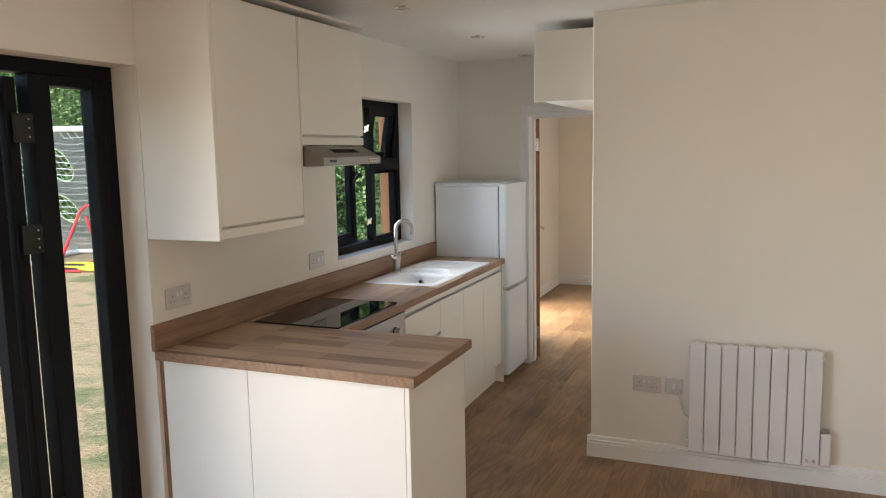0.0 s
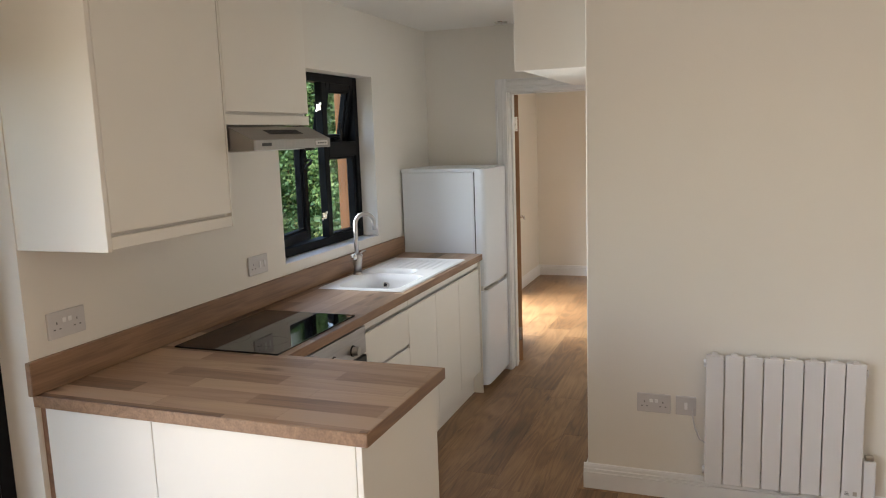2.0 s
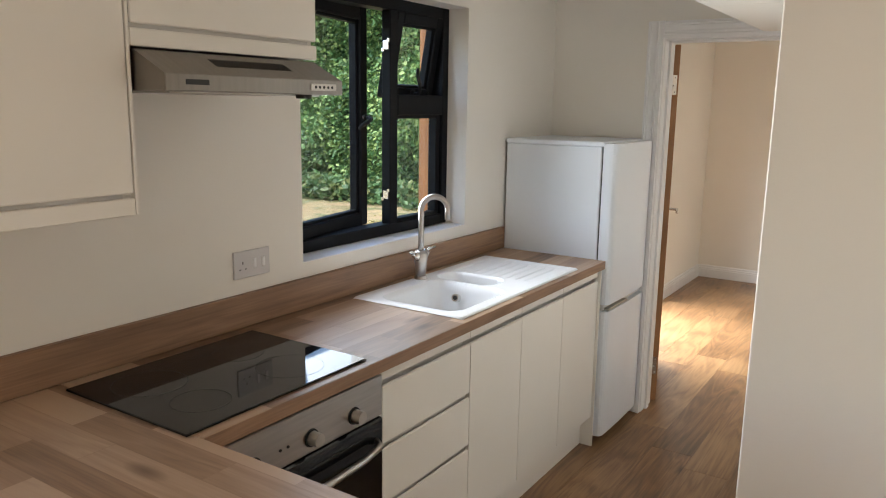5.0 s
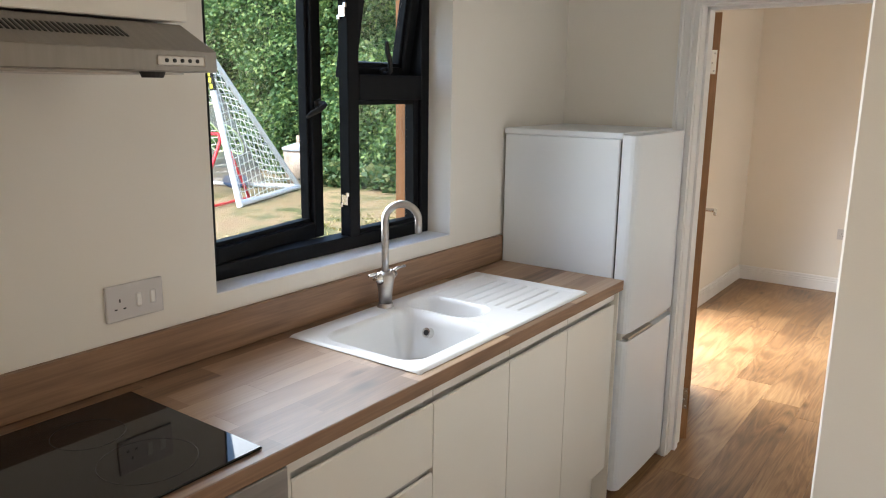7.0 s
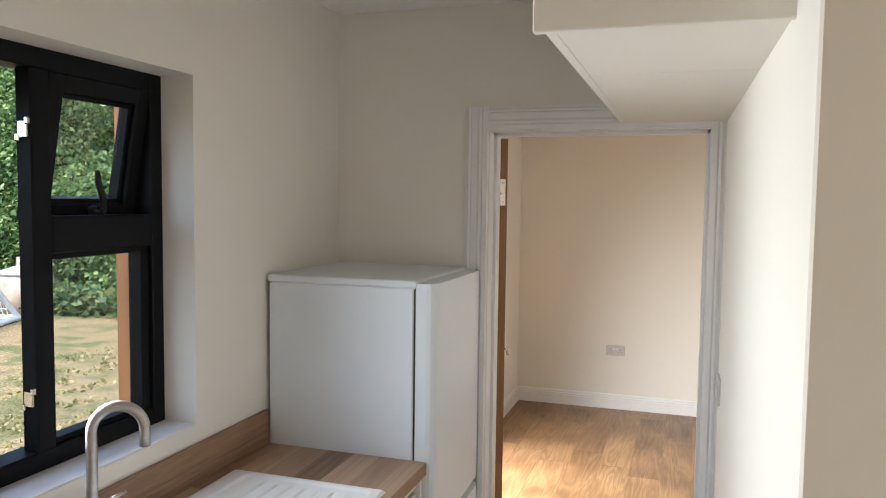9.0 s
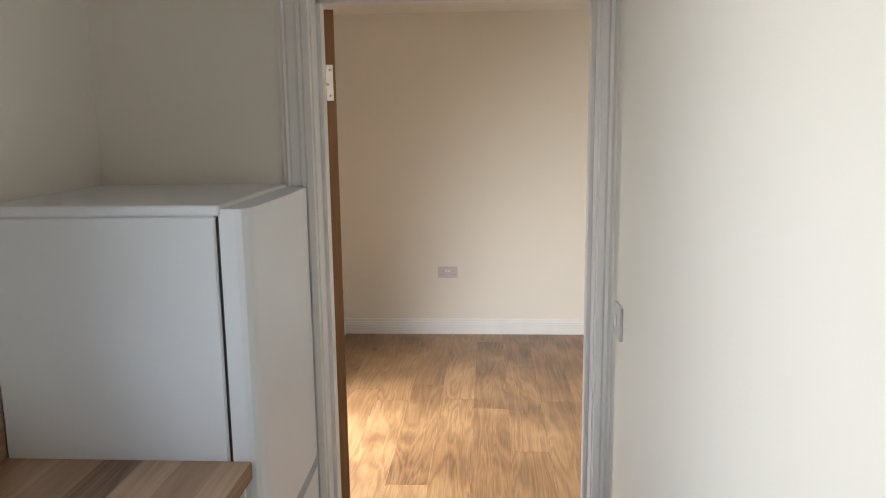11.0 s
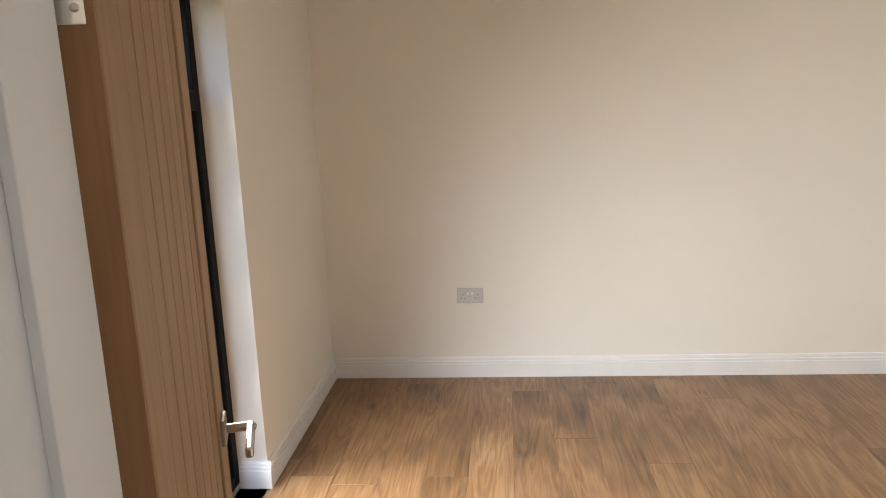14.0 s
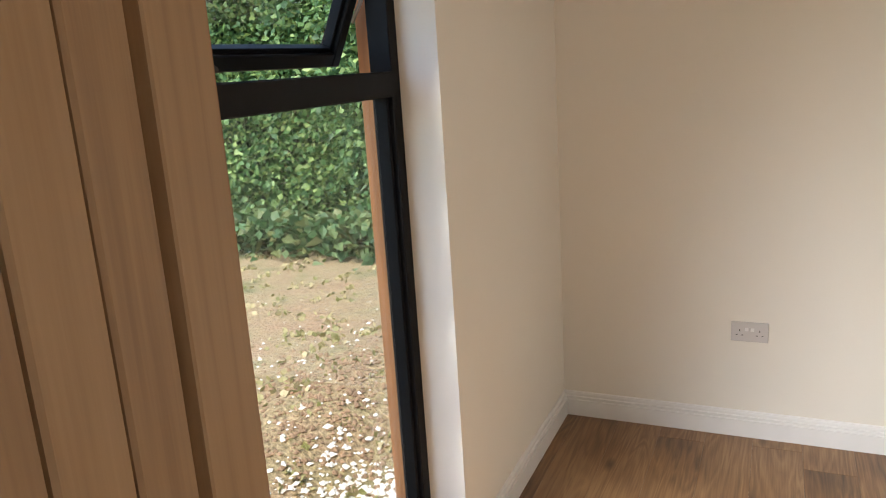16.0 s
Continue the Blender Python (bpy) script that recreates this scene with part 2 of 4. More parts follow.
def tube(bm, pts, radii, n=14):
    """A round bar swept along points."""
    pts = [Vector(p) for p in pts]
    if isinstance(radii, (int, float)):
        radii = [radii] * len(pts)
    rings, up = [], None
    for i, p in enumerate(pts):
        d = (pts[min(i + 1, len(pts) - 1)] - pts[max(i - 1, 0)]).normalized()
        if up is None:
            up = d.orthogonal().normalized()
        up = (up - d * up.dot(d)).normalized()
        side = d.cross(up)
        rings.append([bm.verts.new(p + (up * math.cos(2 * math.pi * k / n) + side * math.sin(2 * math.pi * k / n)) * radii[i]) for k in range(n)])
    for a, b in zip(rings, rings[1:]):
        for k in range(n):
            bm.faces.new((a[k], a[(k + 1) % n], b[(k + 1) % n], b[k]))
    bm.faces.new(rings[0][::-1])
    bm.faces.new(rings[-1])
    return bm


def extrude_profile(bm, prof, a, b, out, up=(0, 0, 1)):
    """A moulding: profile points (out, up) drawn from a to b."""
    a, b, out, up = Vector(a), Vector(b), Vector(out), Vector(up)
    ra = [bm.verts.new(a + out * u + up * v) for u, v in prof]
    rb = [bm.verts.new(b + out * u + up * v) for u, v in prof]
    n = len(prof)
    for i in range(n):
        bm.faces.new((ra[i], ra[(i + 1) % n], rb[(i + 1) % n], rb[i]))
    bm.faces.new(ra[::-1])
    bm.faces.new(rb)
    return bm


def slab_cells(us, vs, t0, t1, skip, axis):
    """One slab with rectangular holes: cells of a grid us x vs, thickness t0 to t1. axis 'x': us is y, vs is z; axis 'z': us is x, vs is y."""
    b = bmesh.new()
    put = {"x": lambda u, v, t: (t, u, v), "z": lambda u, v, t: (u, v, t)}[axis]
    got = {}

    def vert(i, j, k):
        if (i, j, k) not in got:
            got[i, j, k] = b.verts.new(put(us[i], vs[j], (t0, t1)[k]))
        return got[i, j, k]

    full = {(i, j) for i in range(len(us) - 1) for j in range(len(vs) - 1)} - set(skip)
    for i, j in full:
        for k in (0, 1):
            b.faces.new([vert(i + a, j + c, k) for a, c in ((0, 0), (1, 0), (1, 1), (0, 1))])
        for (a, c), (p, q), (ni, nj) in (((0, 0), (1, 0), (0, -1)), ((1, 0), (1, 1), (1, 0)), ((1, 1), (0, 1), (0, 1)), ((0, 1), (0, 0), (-1, 0))):
            if (i + ni, j + nj) not in full:
                b.faces.new((vert(i + a, j + c, 0), vert(i + p, j + q, 0), vert(i + p, j + q, 1), vert(i + a, j + c, 1)))
    return b


# ---- plan ----
XW, XB = -2.10, -2.165          # long wall: kitchen face, bedroom face
XO = -2.385                     # its outer face
YL = 4.16                       # living room end wall
XC = -0.708                     # corridor wall
YD, YD2 = 5.81, 5.97            # wall with the bedroom door
YF = 9.40                       # bedroom end wall
H = 2.37                        # ceiling
XR, YB, XBR = 1.5, -2.4, 1.3    # unseen ends: living room side (brought close for more bounced light), back, bedroom side
BIF = (-1.65, 2.440, 2.018)      # folding door opening: y0 (unseen, set far back for more light), y1, top
WIN = (3.885, 4.93, 1.065, 2.01)
BWIN = (6.70, 8.165, 0.02, 2.06)
DX0, DX1, DZ = -1.512, -0.777, 1.928   # door opening

bm = slab_cells([YB, BIF[0], BIF[1], WIN[0], WIN[1], YD], [0, WIN[2], WIN[3], BIF[2], H], -2.33, XW, [(1, 0), (1, 1), (1, 2), (3, 1)], "x")
setting("wall_kitchen", bm, PAINT, "cream painted plaster wall with a window and folding doors")
bm = slab_cells([YD, BWIN[0], BWIN[1], YF], [-0.2, 0.0, BWIN[3], H], XO, XB, [(1, 1)], "x")
setting("wall_bedroom_window", bm, PAINT, "cream painted bedroom wall with a tall window")
bm = bmesh.new()
box(bm, XB, DX0 - 0.03, YD, YD2, 0, H)
box(bm, DX0 - 0.03, DX1 + 0.03, YD, YD2, DZ + 0.03, H)
box(bm, DX1 + 0.03, XBR, YD, YD2, 0, H)
setting("wall_bedroom_door", bm, PAINT, "cream painted plaster wall with the bedroom doorway")
setting("wall_bedroom_end", bx(XO, XBR, YF, YF + 0.15, 0, H, 0), PAINT, "cream painted bedroom end wall")
setting("wall_bedroom_side", bx(XBR, XBR + 0.15, YD, YF + 0.15, 0, H, 0), PAINT, "cream painted bedroom side wall")
bm = bmesh.new()
prof = [(XC + 0.004, YL), (XR, YL), (XR, YL + 0.11), (XC + 0.11, YL + 0.11), (XC + 0.11, YD), (XC - 0.022, YD), (XC, YL + 0.004)]
lo, hi = [bm.verts.new((x, y, 0)) for x, y in prof], [bm.verts.new((x, y, H)) for x, y in prof]
for i in range(len(prof)):
    bm.faces.new((lo[i], lo[(i + 1) % len(prof)], hi[(i + 1) % len(prof)], hi[i]))
bm.faces.new(lo[::-1])
bm.faces.new(hi)
setting("wall_living", bm, PAINT, "cream painted living room wall turning into the passage")
# unseen wall, its distance chosen so that more light bounces back
setting("wall_living_side", bx(XR, XR + 0.15, YB, YL + 0.11, 0, H, 0), PAINT, "assumed living room side wall, unseen, cream painted")
setting("wall_living_back", bx(XO, XR + 0.15, YB - 0.15, YB, 0, H, 0), PAINT, "cream painted living room back wall")
setting("ceiling", bx(XO, XR + 0.15, YB - 0.15, YF + 0.15, H, H + 0.12, 0), CEIL, "white painted plaster ceiling")
roof = setting("roof", bx(XO - 0.12, XR + 0.4, YB - 0.4, YF + 0.4, H + 0.14, H + 0.26, 0.01), ANTH, "dark flat roof edge over the eaves")

# skirting
SK = [(0, 0), (0.018, 0), (0.018, 0.078), (0.012, 0.0795), (0.012, 0.083), (0.0155, 0.085), (0.0155, 0.094), (0.009, 0.0965), (0.009, 0.108), (0.006, 0.116), (0, 0.118)]


def skirting(name, a, b, out):
    bm = extrude_profile(bmesh.new(), SK, (*a, 0), (*b, 0), (*out, 0))
    return tagged(part(name, bm, GLOSS), "white gloss moulded skirting board", "skirting", kind="structure")


skirting("baseboard_living", (XC - 0.018, YL), (XR, YL), (0, -1))
skirting("baseboard_passage", (XC, YL), (XC - 0.022, YD - 0.022), (-1, 0))
skirting("baseboard_bedroom_end", (XB, YF), (XBR, YF), (0, -1))
skirting("baseboard_bedroom_window", (XB, BWIN[1]), (XB, YF - 0.018), (1, 0))
skirting("baseboard_window_return", (-2.285, BWIN[1]), (XB + 0.018, BWIN[1]), (0, -1))
skirting("baseboard_bedroom_corner", (XB, YD2), (XB, BWIN[0]), (1, 0))

# door lining and architraves
door_frame = thing("door_1", DX0, YD, 0, "white gloss door frame with moulded architraves", "door frame")
door_frame["kind"] = "structure"
ARC = [(0, 0), (0.024, 0), (0.024, 0.016), (0.019, 0.022), (0.021, 0.030), (0.016, 0.038), (0.0155, 0.058), (0.011, 0.064), (0.014, 0.070), (0.009, 0.076), (0.008, 0.083), (0, 0.083)]
ARC_CUT = [(u, min(v, XC - DX1 - 0.025)) for u, v in ARC[:9]] + [(0.012, XC - DX1 - 0.024), (0, XC - DX1 - 0.024)]
part("architrave", extrude_profile(bmesh.new(), ARC, (DX0 - 0.004, YD, 0), (DX0 - 0.004, YD, DZ + 0.087), (0, -1, 0), (-1, 0, 0)), GLOSS, door_frame)
part("architrave", extrude_profile(bmesh.new(), ARC_CUT, (DX1 + 0.004, YD, 0), (DX1 + 0.004, YD, DZ + 0.087), (0, -1, 0), (1, 0, 0)), GLOSS, door_frame)
part("architrave", extrude_profile(bmesh.new(), ARC, (DX0 - 0.004, YD, DZ + 0.004), (DX1 + 0.004, YD, DZ + 0.004), (0, -1, 0)), GLOSS, door_frame)
part("jamb", bx(DX0 - 0.03, DX0, YD - 0.002, YD2 + 0.002, 0, DZ, 0.001), GLOSS, door_frame)
part("jamb", bx(DX1, DX1 + 0.03, YD - 0.002, YD2 + 0.002, 0, DZ, 0.001), GLOSS, door_frame)
part("head", bx(DX0 - 0.03, DX1 + 0.03, YD - 0.002, YD2 + 0.002, DZ, DZ + 0.03, 0.001), GLOSS, door_frame)
part("door_stop", bx(DX1 - 0.012, DX1, YD + 0.06, YD + 0.10, 0, DZ, 0.001), GLOSS, door_frame)
part("door_stop", bx(DX0, DX0 + 0.012, YD + 0.06, YD + 0.10, 0, DZ, 0.001), GLOSS, door_frame)
part("door_stop", bx(DX0, DX1, YD + 0.06, YD + 0.10, DZ - 0.012, DZ, 0.001), GLOSS, door_frame)

# ---- the bedroom door, standing open ----
LEAF_W, LEAF_T, LEAF_H = 0.700, 0.040, 1.905
door = new("interior_door")
tagged(door, "light oak boarded door standing open into bedroom", "door")
# local: x along the leaf from the hinges, y through it, z up; boards face local -y
DOOR_POSE = pose(-1.528, 5.985, 0.012, 0, 0, 107.2)
door.matrix_basis = DOOR_POSE


def door_part(name, bm, mat, parent=None, label="", smooth=False):
    ob = part(name, bm, mat, None, label, smooth)
    ob.parent = parent or door
    return ob


STILE = 0.105
door_part("stile", bx(0, STILE, -LEAF_T, 0, 0, LEAF_H, 0.002), DOORWOOD)
door_part("stile", bx(LEAF_W - STILE, LEAF_W, -LEAF_T, 0, 0, LEAF_H, 0.002), DOORWOOD)
bw = (LEAF_W - 2 * STILE - 0.028) / 6
for i in range(6):
    x0 = STILE + 0.014 + i * bw
    door_part("board", bx(x0 + 0.0024, x0 + bw - 0.0024, -LEAF_T + 0.003, -0.003, 0, LEAF_H, 0.003), DOORWOOD)
door_part("core", bx(STILE - 0.01, LEAF_W - STILE + 0.01, -LEAF_T + 0.016, -0.016, 0.0, LEAF_H - 0.001, 0), DOOREDGE)
door_part("lipping", bx(-0.003, 0.0005, -LEAF_T + 0.001, -0.001, 0, LEAF_H, 0.0005), DOOREDGE)
door_part("lipping", bx(LEAF_W - 0.0005, LEAF_W + 0.003, -LEAF_T + 0.001, -0.001, 0, LEAF_H, 0.0005), DOOREDGE)
for zc in (0.2, 1.705):
    hinge = door_part("hinge", bx(-0.006, -0.0032, -LEAF_T + 0.008, -0.006, zc - 0.05, zc + 0.05, 0.0005), CHROME, None, "polished steel butt hinge")
    door_part("knuckle", cyl(bmesh.new(), (-0.006, 0.003, zc - 0.05), (-0.006, 0.003, zc + 0.05), 0.006, n=12), CHROME, hinge)
    for dz in (-0.036, -0.004, 0.036):
        yy = -0.024 if dz != -0.004 else -0.016
        door_part("screw", cyl(bmesh.new(), (-0.0062, yy, zc + dz), (-0.0078, yy, zc + dz), 0.004, 0.003, 10), NICKEL, hinge)
for side in (-1, 1):
    y0 = -LEAF_T if side < 0 else 0.0
    hx, hz = LEAF_W - 0.06, 0.985
    hb = bmesh.new()
    box(hb, hx - 0.026, hx + 0.026, min(y0, y0 + side * 0.008), max(y0, y0 + side * 0.008), hz - 0.026, hz + 0.026, 0.002)
    handle = door_part("handle", hb, NICKEL, None, "satin nickel lever handle on square rose")
    lv = bmesh.new()
    tube(lv, [(hx, y0 + side * 0.006, hz), (hx, y0 + side * 0.05, hz), (hx - 0.008, y0 + side * 0.057, hz)], 0.009, 12)
    box(lv, hx - 0.115, hx + 0.008, min(y0 + side * 0.046, y0 + side * 0.060), max(y0 + side * 0.046, y0 + side * 0.060), hz - 0.011, hz + 0.009, 0.004, 2)
    door_part("lever", lv, CHROME, handle)


# ---- windows ----


def pane(name, bm, parent):
    ob = part(name, bm, GLASS, parent)
    ob.visible_shadow = False
    return ob


def frame_bars(x0, x1, y0, y1, z0, z1, w, bev=0.003):
    """Four mitred bars as one list of boxes round an opening."""
    return [("frame_bar", bx(x0, x1, y0, y0 + w, z0, z1, bev)), ("frame_bar", bx(x0, x1, y1 - w, y1, z0, z1, bev)),
            ("frame_bar", bx(x0, x1, y0 + w, y1 - w, z0, z0 + w, bev)), ("frame_bar", bx(x0, x1, y0 + w, y1 - w, z1 - w, z1, bev))]


def crank_handle(parent, m):
    b = bmesh.new()
    box(b, -0.012, 0.012, -0.016, 0.016, 0.0, 0.012, 0.003, 1)
    tube(b, [(0, 0, 0.006), (0, 0, 0.03), (0, 0.012, 0.042), (0, 0.05, 0.046), (0, 0.085, 0.038), (0, 0.115, 0.040)], [0.009, 0.008, 0.008, 0.0085, 0.008, 0.006], 10)
    bmesh.ops.transform(b, matrix=m, verts=b.verts)
    return part("handle", b, RUBBER, parent, "curved black window handle", True)


def sash(parent, y0, y1, z0, z1, hinge, degrees, xf=-2.255, w=0.055):
    """An opening light that swings outwards: hinge is 'left' or 'top'."""
    s = bmesh.new()
    for (a, b, c, d) in ((y0, y0 + w, z0, z1), (y1 - w, y1, z0, z1), (y0 + w, y1 - w, z0, z0 + w), (y0 + w, y1 - w, z1 - w, z1)):
        box(s, xf, xf + 0.055, a, b, c, d, 0.004)
    for (a, b, c, d) in ((y0 + w, y0 + w + 0.012, z0 + w, z1 - w), (y1 - w - 0.012, y1 - w, z0 + w, z1 - w), (y0 + w, y1 - w, z0 + w, z0 + w + 0.012), (y0 + w, y1 - w, z1 - w - 0.012, z1 - w)):
        box(s, xf + 0.008, xf + 0.040, a, b, c, d, 0.002)
    g = bx(xf + 0.018, xf + 0.030, y0 + w + 0.002, y1 - w - 0.002, z0 + w + 0.002, z1 - w - 0.002, 0)
    if hinge == "left":
        m = pose(xf, y0, 0) @ pose(0, 0, 0, 0, 0, degrees) @ pose(-xf, -y0, 0)
    else:
        m = pose(xf, 0, z1) @ pose(0, 0, 0, 0, degrees, 0) @ pose(-xf, 0, -z1)
    for b in (s, g):
        bmesh.ops.transform(b, matrix=m, verts=b.verts)
    so = part("sash", s, ANTH, parent)
    pane("pane", g, so)
    return so, m


win = thing("window_1", -2.2, WIN[0], WIN[2], "anthracite framed kitchen window with casement and vent open", "window")
win["kind"] = "structure"
y0, y1, z0, z1 = WIN
for nm, b in frame_bars(-2.27, -2.20, y0, y1, z0 + 0.004, z1, 0.045):
    part(nm, b, ANTH, win)
part("mullion", bx(-2.243, -2.198, 4.500, 4.552, z0 + 0.045, z1 - 0.045, 0.004), ANTH, win)
part("transom", bx(-2.27, -2.198, 4.552, y1 - 0.045, 1.555, 1.64, 0.004), ANTH, win)
so, m = sash(win, y0 + 0.03, 4.495, z0 + 0.038, z1 - 0.03, "left", 11)
crank_handle(so, m @ pose(-2.2, 4.462, 1.545, 0, 90, 0) @ pose(0, 0, 0, 0, 0, 200))
so, m = sash(win, 4.56, y1 - 0.04, 1.625, z1 - 0.035, "top", 10, w=0.045)
crank_handle(so, m @ pose(-2.2, 4.73, 1.652, 0, 90, 0) @ pose(0, 0, 0, 0, 0, 110))
pane("pane", bx(-2.243, -2.231, 4.552, y1 - 0.045, z0 + 0.045, 1.555, 0), win)
for a, b, c, d in ((4.552, 4.566, z0 + 0.049, 1.555), (y1 - 0.075, y1 - 0.045, z0 + 0.049, 1.555), (4.566, y1 - 0.075, z0 + 0.049, z0 + 0.063), (4.566, y1 - 0.075, 1.541, 1.555)):
    part("bead", bx(-2.255, -2.213, a, b, c, d, 0.002), ANTH, win)
for zc in (1.235, 1.83):
    k = bmesh.new()
    box(k, -2.232, -2.205, 4.494, 4.500, zc - 0.018, zc + 0.018, 0.002)
    box(k, -2.238, -2.226, 4.492, 4.500, zc - 0.026, zc - 0.010, 0.002)
    box(k, -2.211, -2.200, 4.492, 4.500, zc + 0.010, zc + 0.026, 0.002)
    part("striker", k, CHROME, win, "pale metal striker plate")
part("window_sill", bx(-2.205, XW - 0.001, y0, y1, z0, z0 + 0.004, 0.001), GLOSS, win)
part("outer_trim", bx(-2.348, -2.272, y1 - 0.012, y1 - 0.001, z0 + 0.005, z1, 0.001), ORANGE, win, "orange stained timber trim")

bwin = thing("window_2", -2.29, BWIN[0], 0, "tall anthracite bedroom window with its top vent open", "window")
bwin["kind"] = "structure"
y0, y1, z0, z1 = BWIN
for nm, b in frame_bars(-2.36, -2.29, y0, y1, z0, z1, 0.05):
    part(nm, b, ANTH, bwin)
part("transom", bx(-2.36, -2.285, y0 + 0.05, y1 - 0.05, 1.568, 1.64, 0.004), ANTH, bwin)
pane("pane", bx(-2.333, -2.321, y0 + 0.05, y1 - 0.05, z0 + 0.05, 1.568, 0), bwin)
part("bead", bx(-2.345, -2.305, y1 - 0.066, y1 - 0.05, z0 + 0.05, 1.568, 0.002), ANTH, bwin)
part("bead", bx(-2.345, -2.305, y0 + 0.05, y1 - 0.066, z0 + 0.05, z0 + 0.066, 0.002), ANTH, bwin)
so, m = sash(bwin, y0 + 0.05, y1 - 0.06, 1.65, z1 - 0.03, "top", 24, xf=-2.35, w=0.04)
crank_handle(so, m @ pose(-2.295, 7.52, 1.672, 0, 90, 0) @ pose(0, 0, 0, 0, 0, 160))
stay = tube(bmesh.new(), [(-2.33, y1 - 0.052, 1.93), (-2.37, y1 - 0.056, 1.83), (-2.40, y1 - 0.058, 1.78)], 0.006, 8)
part("stay", stay, NICKEL, bwin, "steel friction stay")
part("outer_trim", bx(-2.415, -2.361, y1 - 0.014, y1 - 0.001, 0.005, z1, 0.001), ORANGE, bwin, "orange stained timber trim")

bif = thing("door_2", -2.22, BIF[0], 0, "anthracite aluminium folding doors, partly folded open", "folding door")
bif["kind"] = "structure"
part("frame_head", bx(-2.29, -2.22, BIF[0], BIF[1], BIF[2] - 0.05, BIF[2], 0.003), ANTH, bif)
part("frame_jamb", bx(-2.29, -2.22, BIF[1] - 0.05, BIF[1], 0, BIF[2] - 0.05, 0.003), ANTH, bif)
part("frame_jamb", bx(-2.29, -2.22, BIF[0], BIF[0] + 0.05, 0, BIF[2] - 0.05, 0.003), ANTH, bif)
part("threshold", bx(-2.30, -2.20, BIF[0], BIF[1], -0.01, 0.018, 0.003), ANTH, bif)
leaf = part("leaf", bx(-2.285, -2.215, 2.07, 2.155, 0.03, 1.97, 0.005), ANTH, bif)
part("stile", bx(-2.283, -2.217, 2.337, 2.388, 0.03, 1.968, 0.005), ANTH, leaf)
part("rail", bx(-2.283, -2.217, 2.155, 2.337, 1.93, 1.968, 0.004), ANTH, leaf)
part("rail", bx(-2.283, -2.217, 2.155, 2.337, 0.03, 0.11, 0.004), ANTH, leaf)
pane("pane", bx(-2.257, -2.245, 2.155, 2.337, 0.11, 1.93, 0), leaf)
for yy in (1.985, 1.915):
    lf = part("folded_leaf", bx(-2.285, -2.23, yy, yy + 0.045, 0.03, 1.95, 0.004), ANTH, bif, "leaf folded back against its neighbour")
    part("stile", bx(-3.0, -2.94, yy, yy + 0.045, 0.03, 1.95, 0.004), ANTH, lf)
    part("rail", bx(-2.94, -2.285, yy, yy + 0.045, 0.03, 0.11, 0.004), ANTH, lf)
    part("rail", bx(-2.94, -2.285, yy, yy + 0.045, 1.87, 1.95, 0.004), ANTH, lf)
    pane("pane", bx(-2.94, -2.285, yy + 0.016, yy + 0.028, 0.11, 1.87, 0), lf)
for zc in (1.78, 1.40, 0.4):
    hp = part("hinge_plate", bx(-2.222, -2.208, 1.995, 2.07, zc - 0.05, zc + 0.05, 0.003), RUBBER, bif)
    for dz in (-0.03, 0, 0.03):
        part("screw", cyl(bmesh.new(), (-2.208, 2.05, zc + dz), (-2.2055, 2.05, zc + dz), 0.004, 0.003, 8), NICKEL, hp)
part("outer_trim", bx(-2.328, -2.292, BIF[1] - 0.02, BIF[1], 0.02, BIF[2], 0.002), ORANGE, bif, "orange stained timber trim")

# ---- kitchen units ----
FX = -1.580          # unit fronts
WT = 0.910           # worktop


def worktop(name, label, bm, mat):
    t = part(name, bm, mat)
    return tagged(t, label, "worktop")


SX0, SX1, SY0, SY1 = -2.045, -1.578, 4.075, 5.03
W0, W1 = WT - 0.038, WT
bm = slab_cells([XW, SX0 + 0.02, SX1 - 0.02, -1.556], [3.0105, SY0 + 0.02, SY1 - 0.02, 5.278], W0, W1, [(1, 1)], "z")
wt_main = worktop("worktop", "oak stave effect laminate worktop along the wall", bm, TOPWOOD_Y)
part("edge_strip", bx(-1.556, -1.5535, 3.011, 5.278, W0 + 0.001, W1 - 0.001, 0.0005), TOPEDGE, wt_main)
part("end_strip", bx(XW + 0.02, -1.556, 5.278, 5.281, W0 + 0.001, W1 - 0.001, 0.0005), TOPEDGE, wt_main)
wt_pen = worktop("peninsula_worktop", "oak stave effect laminate breakfast bar worktop", bx(XW - 0.0, -0.972, 2.440, 3.010, W0, W1, 0.003), TOPWOOD_X)
part("edge_strip", bx(XW, -0.972, 2.4375, 2.4405, W0 + 0.001, W1 - 0.001, 0.0005), TOPEDGE, wt_pen)
part("end_strip", bx(-0.9725, -0.9695, 2.4385, 3.0095, W0 + 0.001, W1 - 0.001, 0.0005), TOPEDGE, wt_pen)
up = part("upstand", bx(XW, XW + 0.019, 2.425, 5.278, WT + 0.001, 1.016, 0.002), TOPEDGE)
part("end_cap", bx(XW + 0.0005, XW + 0.019, 2.4225, 2.425, WT + 0.001, 1.0155, 0.0005), TOPEDGE, up)
tagged(up, "oak effect upstand along the back of the worktop", "upstand")

